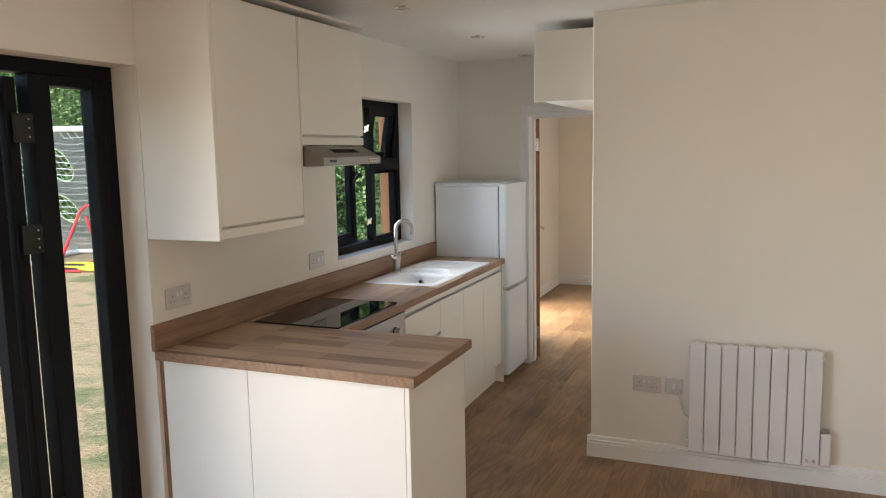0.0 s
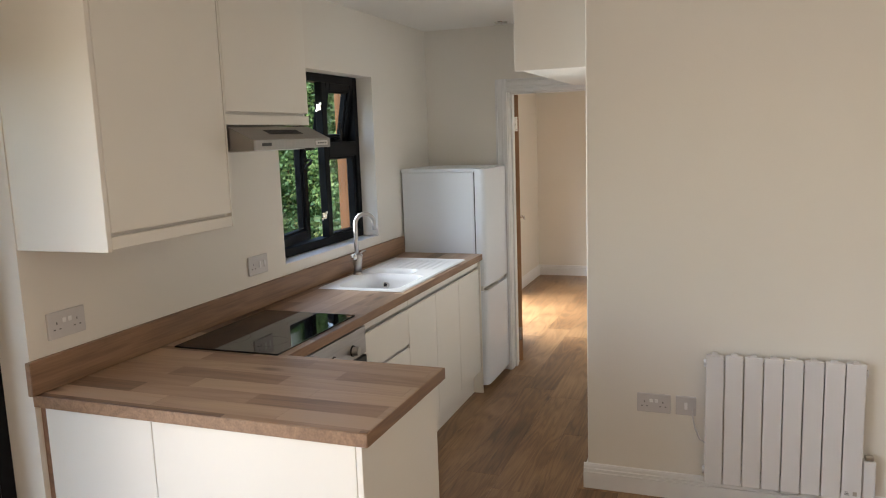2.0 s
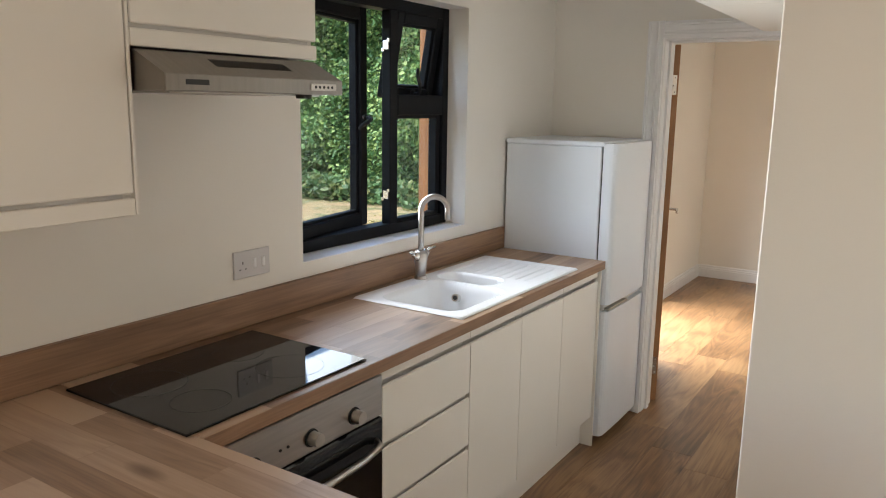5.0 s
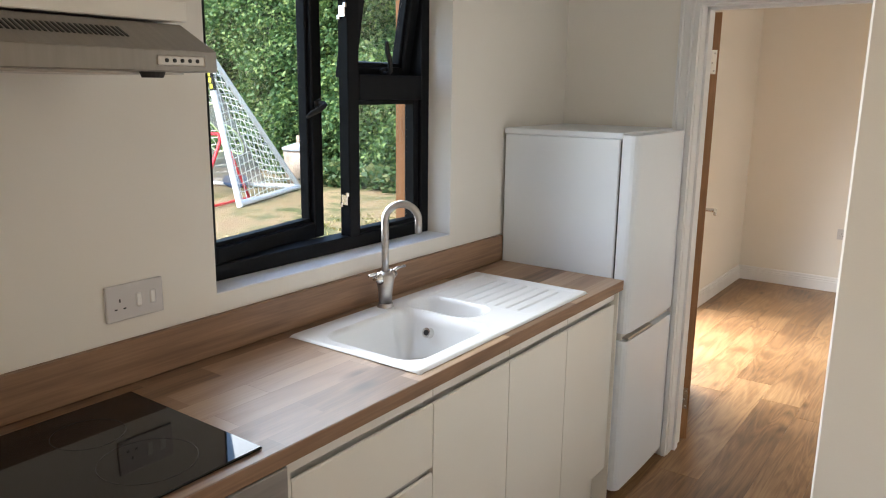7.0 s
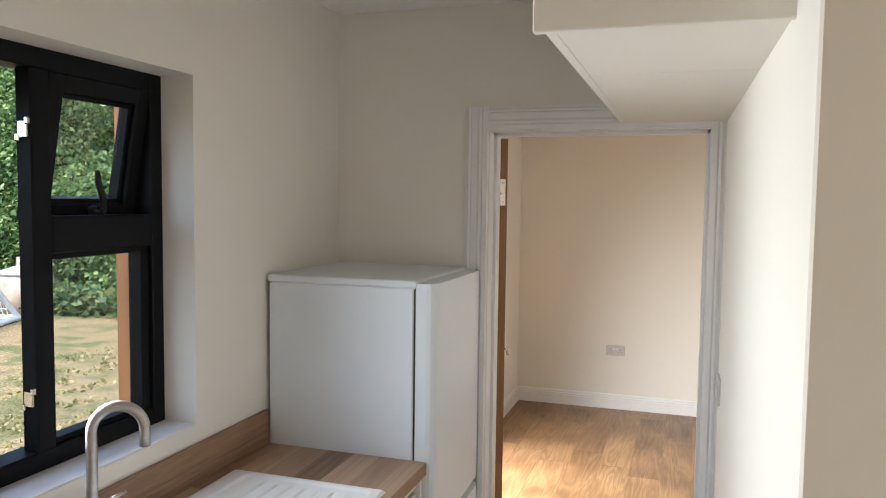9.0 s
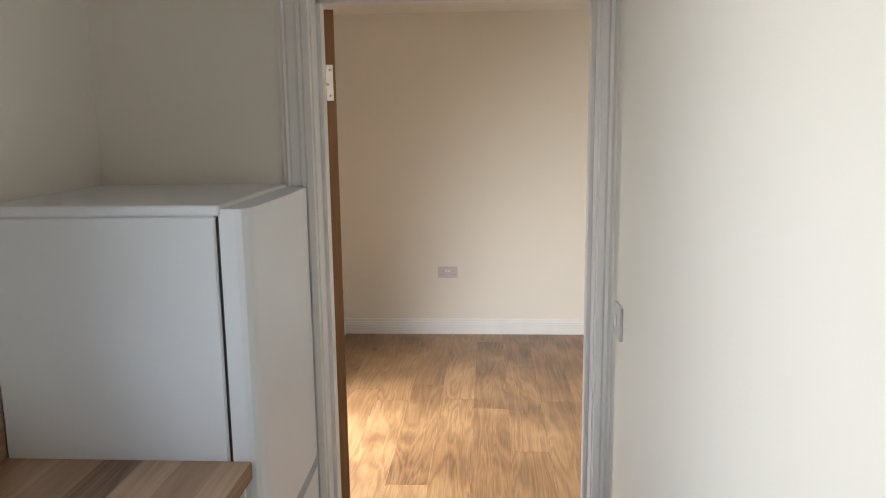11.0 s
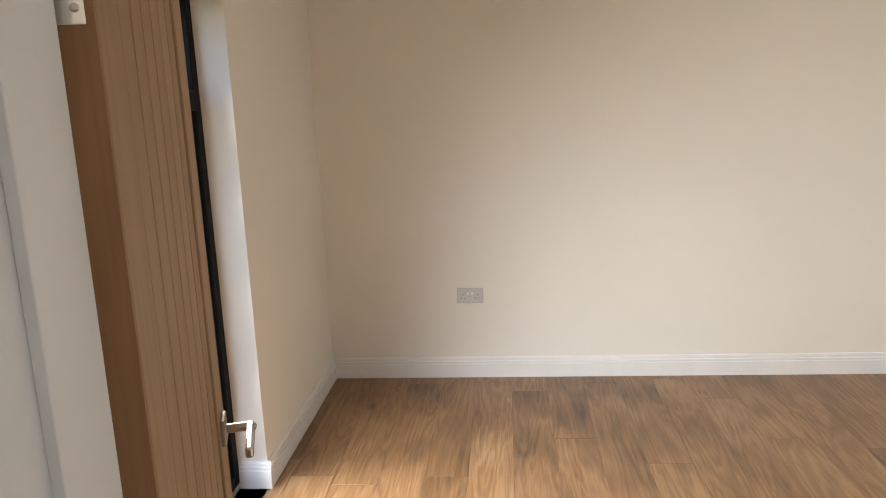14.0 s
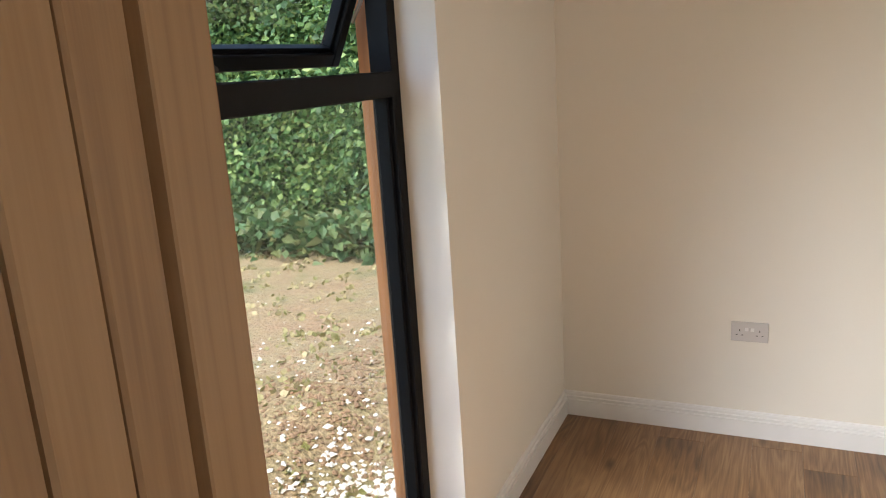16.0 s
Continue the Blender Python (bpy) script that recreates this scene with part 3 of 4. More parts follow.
# peninsula carcass
pen = thing("peninsula_unit", -1.5, 2.7, 0, "white peninsula base unit with plain back panels", "base unit")
part("back_panel", bx(-2.075, -1.672, 2.455, 2.473, 0, W0 - 0.001, 0.0015), UNIT, pen)
part("back_panel", bx(-1.670, -1.014, 2.455, 2.473, 0, W0 - 0.001, 0.0015), UNIT, pen)
part("end_panel", bx(-1.013, -0.995, 2.455, 2.985, 0, W0 - 0.001, 0.0015), UNIT, pen)
part("filler", bx(XW, -2.077, 2.460, 2.478, 0, W0 - 0.001, 0.001), TOPEDGE, pen, "pale timber filler strip")
part("inner_panel", bx(-1.60, -1.014, 2.967, 2.985, 0.15, W0 - 0.001, 0.0015), UNIT, pen)
part("shelf", bx(-2.075, -1.015, 2.475, 2.965, 0.15, 0.168, 0.001), UNIT, pen)


def base_carcass(name, label, y0, y1, group=""):
    t = thing(name, -1.85, (y0 + y1) / 2, 0, label, "base unit", group)
    part("body", bx(XW + 0.01, FX - 0.022, y0 + 0.001, y1 - 0.001, 0.15, 0.745, 0.001), UNIT, t)
    part("top_rail", bx(FX - 0.02, FX - 0.002, y0 + 0.001, y1 - 0.001, 0.832, W0 - 0.001, 0.0015), UNIT, t)
    part("channel", bx(FX - 0.06, FX - 0.030, y0 + 0.001, y1 - 0.001, 0.745, W0 - 0.002, 0.001), UNIT_SHADE, t)
    return t


def j_front(bmx, y0, y1, z0, z1):
    """A handleless front whose top edge is scooped at the back."""
    prof = [(-0.018, z0), (0.0, z0), (0.0, z1 - 0.004), (-0.004, z1), (-0.008, z1), (-0.012, z1 - 0.022), (-0.018, z1 - 0.026)]
    return extrude_profile(bmx, prof, (FX, y0, 0), (FX, y1, 0), (1, 0, 0))


drawers = base_carcass("drawer_unit", "white handleless three drawer base unit", 3.635, 4.135)
for a, b in ((0.640, 0.815), (0.450, 0.622), (0.150, 0.432)):
    part("drawer_front", j_front(bmesh.new(), 3.652, 4.133, a, b), UNIT, drawers)
part("side_panel", bx(FX - 0.3, FX, 3.635, 3.650, 0.15, W0 - 0.001, 0.001), UNIT, drawers)
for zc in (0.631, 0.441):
    part("channel", bx(FX - 0.045, FX - 0.019, 3.652, 4.133, zc - 0.03, zc + 0.03, 0.001), UNIT_SHADE, drawers)
for a, b in ((4.135, 4.511), (4.511, 4.885), (4.885, 5.268)):
    u = base_carcass("base_cabinet", "white handleless single door base cabinet", a, b, "base cabinets")
    part("door", j_front(bmesh.new(), a + 0.0018, b - 0.0018, 0.150, 0.815), UNIT, u)
ep = thing("end_panel", -1.8, 5.274, 0, "white end panel closing the cabinet run", "panel")
part("board", bx(XW + 0.01, FX + 0.012, 5.2685, 5.2775, 0, W0 - 0.001, 0.001), UNIT, ep)
pl = thing("plinth", -1.63, 4.2, 0, "white plinth set back under the cabinets", "plinth")
part("board", bx(-1.645, -1.629, 3.0, 5.266, 0, 0.148, 0.001), UNIT, pl)

# oven
oven = thing("built_in_oven", -1.8, 3.35, 0.15, "stainless steel built-in oven with black glass door", "oven")
part("body", bx(XW + 0.02, FX - 0.002, 3.045, 3.632, 0.15, 0.745, 0.002), UNIT_SHADE, oven)
part("control_panel", bx(FX - 0.001, FX + 0.016, 3.052, 3.630, 0.742, 0.862, 0.003), STEEL, oven, "brushed steel control panel")
part("door", bx(FX - 0.001, FX + 0.018, 3.052, 3.630, 0.16, 0.736, 0.004), BLACKGLASS, oven, "black glass oven door")
for yy, r in ((3.507, 0.019), (3.342, 0.019), (3.150, 0.019)):
    kb = cyl(bmesh.new(), (FX + 0.016, yy, 0.782), (FX + 0.020, yy, 0.782), 0.024, 0.023, 24)
    k = part("knob", kb, RUBBER, oven, "steel control knob")
    part("cap", cyl(bmesh.new(), (FX + 0.020, yy, 0.782), (FX + 0.046, yy, 0.782), r, r * 0.92, 24), NICKEL, k)
for yy in (3.235, 3.26):
    part("indicator", cyl(bmesh.new(), (FX + 0.016, yy, 0.79), (FX + 0.0185, yy, 0.79), 0.004, n=10), DARK, oven)
hp = [(FX + 0.016, 3.60, 0.675), (FX + 0.045, 3.585, 0.672), (FX + 0.055, 3.5, 0.664), (FX + 0.058, 3.35, 0.660), (FX + 0.055, 3.2, 0.664), (FX + 0.045, 3.115, 0.672), (FX + 0.016, 3.10, 0.675)]
part("handle", tube(bmesh.new(), hp, 0.010, 12), STEEL, oven, "curved steel door handle", True)

# hob
hob = thing("ceramic_hob", -1.8, 3.27, WT, "black glass ceramic hob set in the worktop", "hob")
part("glass", bx(-2.030, -1.585, 2.990, 3.585, WT + 0.0005, WT + 0.007, 0.002), BLACKGLASS, hob)
for cx, cy, r in ((-1.90, 3.13, 0.09), (-1.71, 3.13, 0.07), (-1.90, 3.41, 0.07), (-1.71, 3.42, 0.09)):
    rb = bmesh.new()
    n = 48
    vs = [[rb.verts.new((cx + q * math.cos(2 * math.pi * i / n), cy + q * math.sin(2 * math.pi * i / n), WT + 0.0073)) for i in range(n)] for q in (r, r - 0.0012)]
    for i in range(n):
        rb.faces.new((vs[0][i], vs[0][(i + 1) % n], vs[1][(i + 1) % n], vs[1][i]))
    part("zone_ring", rb, HOBMARK, hob)

# sink
sink = thing("kitchen_sink", -1.8, 4.5, WT, "white composite one and a half bowl sink with drainer", "sink")


def rbox(u, v, cu, cv, hu, hv, r):
    """Signed distance to a rounded rectangle."""
    qx, qy = abs(u - cu) - hu + r, abs(v - cv) - hv + r
    return math.hypot(max(qx, 0), max(qy, 0)) + min(max(qx, qy), 0) - r


def sink_height(x, y):
    z = 0.008
    bowl = rbox(x, y, -1.795, 4.302, 0.168, 0.185, 0.06)
    small = rbox(x, y, -1.855, 4.578, 0.135, 0.075, 0.06)
    drain = rbox(x, y, -1.800, 4.835, 0.190, 0.170, 0.02)
    d = 0.0
    d = max(d, 0.165 * min(1, max(0, -bowl / 0.045)) ** 0.6)
    d = max(d, 0.085 * min(1, max(0, -small / 0.03)) ** 0.7)
    d = max(d, 0.006 * min(1, max(0, -drain / 0.006)))
    if drain < -0.03 and y > 4.69:
        k = (x + 2.0) / 0.042
        f = abs(k - round(k))
        d += 0.007 * max(0, 1 - f / 0.13) * (-1.955 < x < -1.66)
    edge = rbox(x, y, (SX0 + SX1) / 2, (SY0 + SY1) / 2, (SX1 - SX0) / 2, (SY1 - SY0) / 2, 0.015)
    return WT + z - d - 0.006 * max(0, 1 + edge / 0.007)


sb = bmesh.new()
NX, NY = 118, 200
grid = [[sb.verts.new((x, y, sink_height(x, y))) for x in np.linspace(SX0, SX1, NX)] for y in np.linspace(SY0, SY1, NY)]
for a, b in zip(grid, grid[1:]):
    for i in range(NX - 1):
        sb.faces.new((a[i], a[i + 1], b[i + 1], b[i]))
part("basin", sb, SINKM, sink, smooth=True)
wv = cyl(bmesh.new(), (-1.795, 4.30, WT - 0.158), (-1.795, 4.30, WT - 0.154), 0.042, 0.040, 28)
part("waste", wv, CHROME, sink, "chrome waste ring")
ov = cyl(bmesh.new(), (-1.847, 4.472, WT - 0.052), (-1.847, 4.455, WT - 0.046), 0.017, 0.015, 20)
of = part("overflow", ov, CHROME, sink, "chrome overflow ring")
part("slot", cyl(bmesh.new(), (-1.847, 4.456, WT - 0.0464), (-1.847, 4.4535, WT - 0.0455), 0.009, n=14), DARK, of)

tap = thing("mixer_tap", -2.012, 4.46, WT + 0.008, "brushed steel swan neck kitchen mixer tap", "tap")
tx, ty, tz = -2.010, 4.455, WT + 0.008
part("base", cyl(bmesh.new(), (tx, ty, tz - 0.004), (tx, ty, tz + 0.012), 0.027, 0.024, 24), STEEL, tap)
part("body", tube(bmesh.new(), [(tx, ty, tz + 0.01), (tx, ty, tz + 0.05), (tx, ty, tz + 0.10), (tx, ty, tz + 0.115)], [0.020, 0.023, 0.030, 0.016], 20), STEEL, tap, "", True)
sp, dirx, diry = [], 0.80, 0.60
for i in range(4):
    sp.append((tx, ty, tz + 0.10 + 0.059 * i))
for i in range(1, 15):
    a = math.pi * i / 14 * 1.02
    sp.append((tx + dirx * 0.052 * (1 - math.cos(a)), ty + diry * 0.052 * (1 - math.cos(a)), tz + 0.277 + 0.052 * math.sin(a)))
sp.append((sp[-1][0], sp[-1][1], sp[-1][2] - 0.035))
part("spout", tube(bmesh.new(), sp, 0.0115, 16), STEEL, tap, "", True)
for sgn in (-1, 1):
    lb = bmesh.new()
    cyl(lb, (tx, ty + sgn * 0.016, tz + 0.085), (tx, ty + sgn * 0.040, tz + 0.105), 0.014, 0.016, 16)
    tube(lb, [(tx, ty + sgn * 0.036, tz + 0.106), (tx + 0.004, ty + sgn * 0.055, tz + 0.116), (tx + 0.01, ty + sgn * 0.088, tz + 0.118)], [0.006, 0.005, 0.004], 10)
    part("lever", lb, CHROME, tap, "", True)

# fridge freezer
fz = thing("fridge_freezer", -1.83, 5.55, 0, "white free-standing fridge freezer beside the doorway", "fridge freezer")
FY0, FY1 = 5.283, 5.795
part("body", bx(-2.085, -1.602, FY0, FY1, 0.03, 1.425, 0.004), FRIDGE, fz)
part("top", bx(-2.09, -1.590, FY0 - 0.003, FY1 + 0.002, 1.4252, 1.448, 0.006, 2), FRIDGE, fz)
part("gasket", bx(-1.6018, -1.595, FY0 + 0.006, FY1 - 0.006, 0.06, 1.42, 0.001), DARK, fz)


def fridge_door(z0, z1):
    b = bmesh.new()
    ring = [(-1.594, FY0 + 0.001), (-1.560, FY0 + 0.001), (-1.548, FY0 + 0.004), (-1.539, FY0 + 0.012), (-1.534, FY0 + 0.024)]
    n = 8
    for i in range(n + 1):
        f = i / n
        ring.append((-1.532 + 0.003 * math.sin(math.pi * f), FY0 + 0.04 + f * (FY1 - FY0 - 0.08)))
    ring += [(-1.534, FY1 - 0.024), (-1.539, FY1 - 0.012), (-1.548, FY1 - 0.004), (-1.560, FY1 - 0.001), (-1.594, FY1 - 0.001)]
    lo_r, hi_r = [b.verts.new((x, y, z0)) for x, y in ring], [b.verts.new((x, y, z1)) for x, y in ring]
    k = len(ring)
    for i in range(k):
        b.faces.new((lo_r[i], lo_r[(i + 1) % k], hi_r[(i + 1) % k], hi_r[i]))
    b.faces.new(lo_r[::-1])
    b.faces.new(hi_r)
    return b


d1 = part("door", fridge_door(0.700, 1.440), FRIDGE, fz)
d2 = part("door", fridge_door(0.050, 0.668), FRIDGE, fz)
# white fridge recess given the grey, so its shade is painted
part("handle_recess", bx(-1.590, -1.556, FY0 + 0.012, FY1 - 0.012, 0.668, 0.700, 0.002), UNIT_SHADE, fz, "grip recess between doors, its shade painted as grey")
part("grip", bx(-1.560, -1.530, FY0 + 0.02, FY1 - 0.25, 0.672, 0.682, 0.003), NICKEL, d2, "grey grip strip")
part("hinge_cover", bx(-1.600, -1.588, FY0 + 0.004, FY0 + 0.03, 1.418, 1.441, 0.003), RUBBER, fz, "black top hinge")
for yy in (FY0 + 0.05, FY1 - 0.05):
    part("foot", cyl(bmesh.new(), (-1.64, yy, 0), (-1.64, yy, 0.03), 0.018, n=12), RUBBER, fz)

# wall units
WX = -1.755


def wall_unit(name, label, y0, y1, z0, z1):
    t = thing(name, -1.93, (y0 + y1) / 2, z0, label, "wall cabinet", "wall cabinets")
    part("body", bx(XW, WX - 0.019, y0 + 0.001, y1 - 0.001, z0, z1, 0.0015), UNIT, t)
    part("bottom_rail", bx(WX - 0.019, WX, y0, y1, z0 - 0.001, z0 + 0.036, 0.002), UNIT, t)
    part("door", bx(WX - 0.018, WX, y0 + 0.002, y1 - 0.002, z0 + 0.046, z1, 0.0025), UNIT, t)
    part("channel", bx(WX - 0.0189, WX - 0.015, y0 + 0.004, y1 - 0.02, z0 + 0.034, z0 + 0.05, 0), UNIT_SHADE, t)
    return t


t1 = wall_unit("wall_cabinet", "tall white handleless wall cabinet", 2.462, 3.022, 1.362, 2.262)
part("end_panel", bx(XW, WX + 0.001, 2.444, 2.461, 1.356, 2.285, 0.0015), UNIT, t1)
part("side_strip", bx(WX - 0.019, WX + 0.001, 3.0225, 3.030, 1.362, 2.262, 0.001), UNIT, t1)
wall_unit("wall_cabinet", "short white wall cabinet above the cooker hood", 3.032, 3.592, 1.714, 2.262)
cn = part("cornice", bx(XW, WX + 0.012, 2.444, 3.603, 2.2855, 2.300, 0.002), UNIT)
tagged(cn, "white top board over the wall cabinets", "cornice")

# cooker hood
hood = thing("cooker_hood", -1.9, 3.33, 1.64, "slim stainless steel visor cooker hood", "cooker hood")
hbm = extrude_profile(bmesh.new(), [(0, 0), (0.445, 0), (0.445, 0.036), (0.345, 0.086), (0, 0.086)], (XW, 3.036, 1.622), (XW, 3.576, 1.622), (1, 0, 0))
part("shell", hbm, HOODM, hood)
part("front_strip", bx(-1.6550, -1.6525, 3.037, 3.575, 1.623, 1.657, 0.001), HOODM, hood)
part("control_panel", bx(-1.6526, -1.650, 3.455, 3.548, 1.632, 1.649, 0.003, 2), NICKEL, hood, "pale rounded switch strip")
for i in range(5):
    part("button", cyl(bmesh.new(), (-1.650, 3.472 + i * 0.015, 1.6405), (-1.6485, 3.472 + i * 0.015, 1.6405), 0.0035, n=10), DARK, hood)
part("badge", bx(-1.6526, -1.6518, 3.085, 3.145, 1.636, 1.647, 0), DARK, hood, "small dark maker's mark")
vent_m = pose(-1.71, 3.32, 1.6858) @ pose(0, 0, 0, 0, 26.6, 0)
for i in range(26):
    part("vent_slot", box(bmesh.new(), -0.018, 0.018, -0.115 + i * 0.009, -0.111 + i * 0.009, -0.001, 0.0012, 0, 1, vent_m), DARK, hood)
part("filter", bx(-2.05, -1.70, 3.08, 3.54, 1.618, 1.6222, 0.001), NICKEL, hood, "metal grease filter")
part("lamp_lens", cyl(bmesh.new(), (-1.69, 3.47, 1.623), (-1.69, 3.47, 1.612), 0.022, 0.018, 16), DARK, hood)

# bulkhead cupboard over the passage
cup = thing("bulkhead_cupboard", -0.9, 5.0, 1.93, "cream bulkhead cupboard high over the passage", "cupboard")
part("front_panel", bx(-1.072, XC, 4.345, 4.362, 1.940, 2.322, 0.002), PAINT, cup)
part("side_panel", bx(-1.062, -1.044, 4.363, YD, 1.948, 2.318, 0.001), PAINT, cup)
part("bottom_panel", bx(-1.044, XC, 4.363, 4.803, 1.948, 1.964, 0.0015), PAINT, cup)
part("bottom_panel", bx(-1.044, XC, 4.806, YD, 1.948, 1.964, 0.0015), PAINT, cup)
part("top_panel", bx(-1.062, XC, 4.363, YD, 2.302, 2.318, 0.001), PAINT, cup)

# ---- sockets and switches ----


def plate(name, label, category, w, h, m, gangs=2, rockers=2, fill=None):
    """A wall plate: local x along the wall, y out of it, z up."""
    t = new(name)
    tagged(t, label, category)
    t.matrix_basis = m

    def add(nm, b, mat, parent=None, lab=""):
        ob = part(nm, b, mat, None, lab)
        ob.parent = parent or t
        return ob

    add("plate", bx(-w / 2, w / 2, 0, 0.009, -h / 2, h / 2, 0.003, 2), PLASTIC)
    if gangs:
        for g in range(gangs):
            cx = (-1 if g == 0 else 1) * w * 0.27 if gangs == 2 else w * 0.27
            for dx, dz, sw, sh in ((0, 0.006, 0.0035, 0.008), (-0.011, -0.014, 0.007, 0.0035), (0.011, -0.014, 0.007, 0.0035)):
                add("pin_hole", bx(cx + dx - sw / 2, cx + dx + sw / 2, 0.0088, 0.0094, dz - sh / 2, dz + sh / 2, 0), DARK)
    for r in range(rockers):
        cx = (r - (rockers - 1) / 2) * 0.022 if gangs != 1 else -0.008 - r * 0.036
        zz = 0.012 if gangs == 2 else 0.0
        hh = 0.008 if gangs == 2 else 0.016
        add("rocker", box(bmesh.new(), cx - 0.007, cx + 0.007, 0.008, 0.0125, zz - hh, zz + hh, 0.002), GLOSS)
    return t


def on_left(y, z):
    return pose(XW, y, z, 0, 0, -90)


plate("double_socket", "white double wall socket above the worktop", "socket", 0.146, 0.086, on_left(2.585, 1.103))
plate("cooker_switch", "white cooker control plate with socket and switch", "socket", 0.146, 0.086, on_left(3.650, 1.107), 1, 2)
plate("double_socket", "white double wall socket beside the radiator", "socket", 0.146, 0.086, pose(-0.412, YL, 0.437, 0, 0, 180))
spur = plate("fused_spur", "white fused spur outlet feeding the radiator", "socket", 0.086, 0.086, pose(-0.275, YL, 0.437, 0, 0, 180), 0, 1)
plate("double_socket", "white double wall socket low on bedroom wall", "socket", 0.146, 0.086, pose(-1.359, YF, 0.479, 0, 0, 180))
plate("light_switch", "white single light switch beside the doorway", "switch", 0.086, 0.086, pose(XC - 0.0205, 5.69, 1.105, 0, 0, 90.8), 0, 1)

# radiator
rad = thing("electric_radiator", 0.12, YL - 0.05, 0.12, "white eight section electric radiator on the wall", "radiator")
RX0, RX1, RZ0, RZ1, RY = -0.195, 0.412, 0.122, 0.694, 4.085
sw = (RX1 - RX0) / 8
for i in range(8):
    a = RX0 + i * sw
    sec = bmesh.new()
    box(sec, a + 0.0022, a + sw - 0.0022, RY, RY + 0.012, RZ0, RZ1, 0.003, 2)
    box(sec, a + 0.004, a + sw - 0.004, RY + 0.012, RY + 0.055, RZ0 + 0.01, RZ1 - 0.008, 0.004)
    so = part("section", sec, RADM, rad)
    part("top_cap", bx(a + 0.026, a + sw - 0.026, RY + 0.010, RY + 0.05, RZ1 - 0.008, RZ1 + 0.001, 0.002), RADM, so)
part("header_pipe", cyl(bmesh.new(), (RX0 - 0.008, RY + 0.034, RZ0 + 0.045), (RX1 + 0.008, RY + 0.034, RZ0 + 0.045), 0.016), RADM, rad)
part("header_pipe", cyl(bmesh.new(), (RX0 - 0.008, RY + 0.034, RZ1 - 0.045), (RX1 + 0.008, RY + 0.034, RZ1 - 0.045), 0.016), RADM, rad)
cb = part("control_box", bx(RX1 + 0.002, RX1 + 0.05, RY + 0.012, RY + 0.062, RZ0 + 0.002, RZ0 + 0.165, 0.008, 3), RADM, rad, "white thermostat control box")
part("display", bx(RX1 + 0.010, RX1 + 0.042, RY + 0.018, RY + 0.045, RZ0 + 0.1655, RZ0 + 0.185, 0.004), NICKEL, cb, "grey thermostat display")
for i in range(3):
    part("rating_mark", bx(0.350, 0.350 + 0.018 - i * 0.003, RY - 0.0006, RY + 0.001, 0.142 + i * 0.006, 0.144 + i * 0.006, 0), DARK, rad)
part("rating_mark", bx(0.380, 0.395, RY - 0.0006, RY + 0.001, 0.140, 0.158, 0), NICKEL, rad)
for xx in (RX0 + 0.1, RX1 - 0.1):
    part("bracket", bx(xx - 0.015, xx + 0.015, RY + 0.056, YL, 0.50, 0.54, 0.001), NICKEL, rad)
cab = tube(bmesh.new(), [(-0.245, YL - 0.012, 0.425), (-0.245, YL - 0.03, 0.40), (-0.235, YL - 0.035, 0.35), (-0.215, YL - 0.03, 0.30), (-0.17, YL - 0.03, 0.27), (-0.05, YL - 0.012, 0.20), (0.06, YL - 0.04, 0.118), (0.12, YL - 0.05, 0.100), (0.18, YL - 0.05, 0.105), (0.24, YL - 0.04, 0.13)], 0.0035, 8)
part("cable", cab, PLASTIC, rad, "pale flex to the wall outlet", True)

# downlights
for yy in (3.594, 4.655, 5.69):
    dl = thing("downlight", -1.515, yy, H, "recessed chrome ceiling downlight, switched off", "downlight", "ceiling downlights")
    rbm = bmesh.new()
    n = 28
    rings = [[rbm.verts.new((-1.515 + r * math.cos(2 * math.pi * i / n), yy + r * math.sin(2 * math.pi * i / n), z)) for i in range(n)] for r, z in ((0.044, H), (0.042, H - 0.005), (0.032, H - 0.004), (0.030, H - 0.001))]
    for a, b in zip(rings, rings[1:]):
        for i in range(n):
            rbm.faces.new((a[i], a[(i + 1) % n], b[(i + 1) % n], b[i]))
    part("bezel", rbm, CHROME, dl)
    part("bulb", cyl(bmesh.new(), (-1.515, yy, H - 0.0005), (-1.515, yy, H - 0.002), 0.030, 0.029, 24), NICKEL, dl)

# ---- garden ----
GZ = -0.12
GRASS = material("dry_lawn", (0.33, 0.25, 0.13), 0.95, vary=0.0, scale=1)


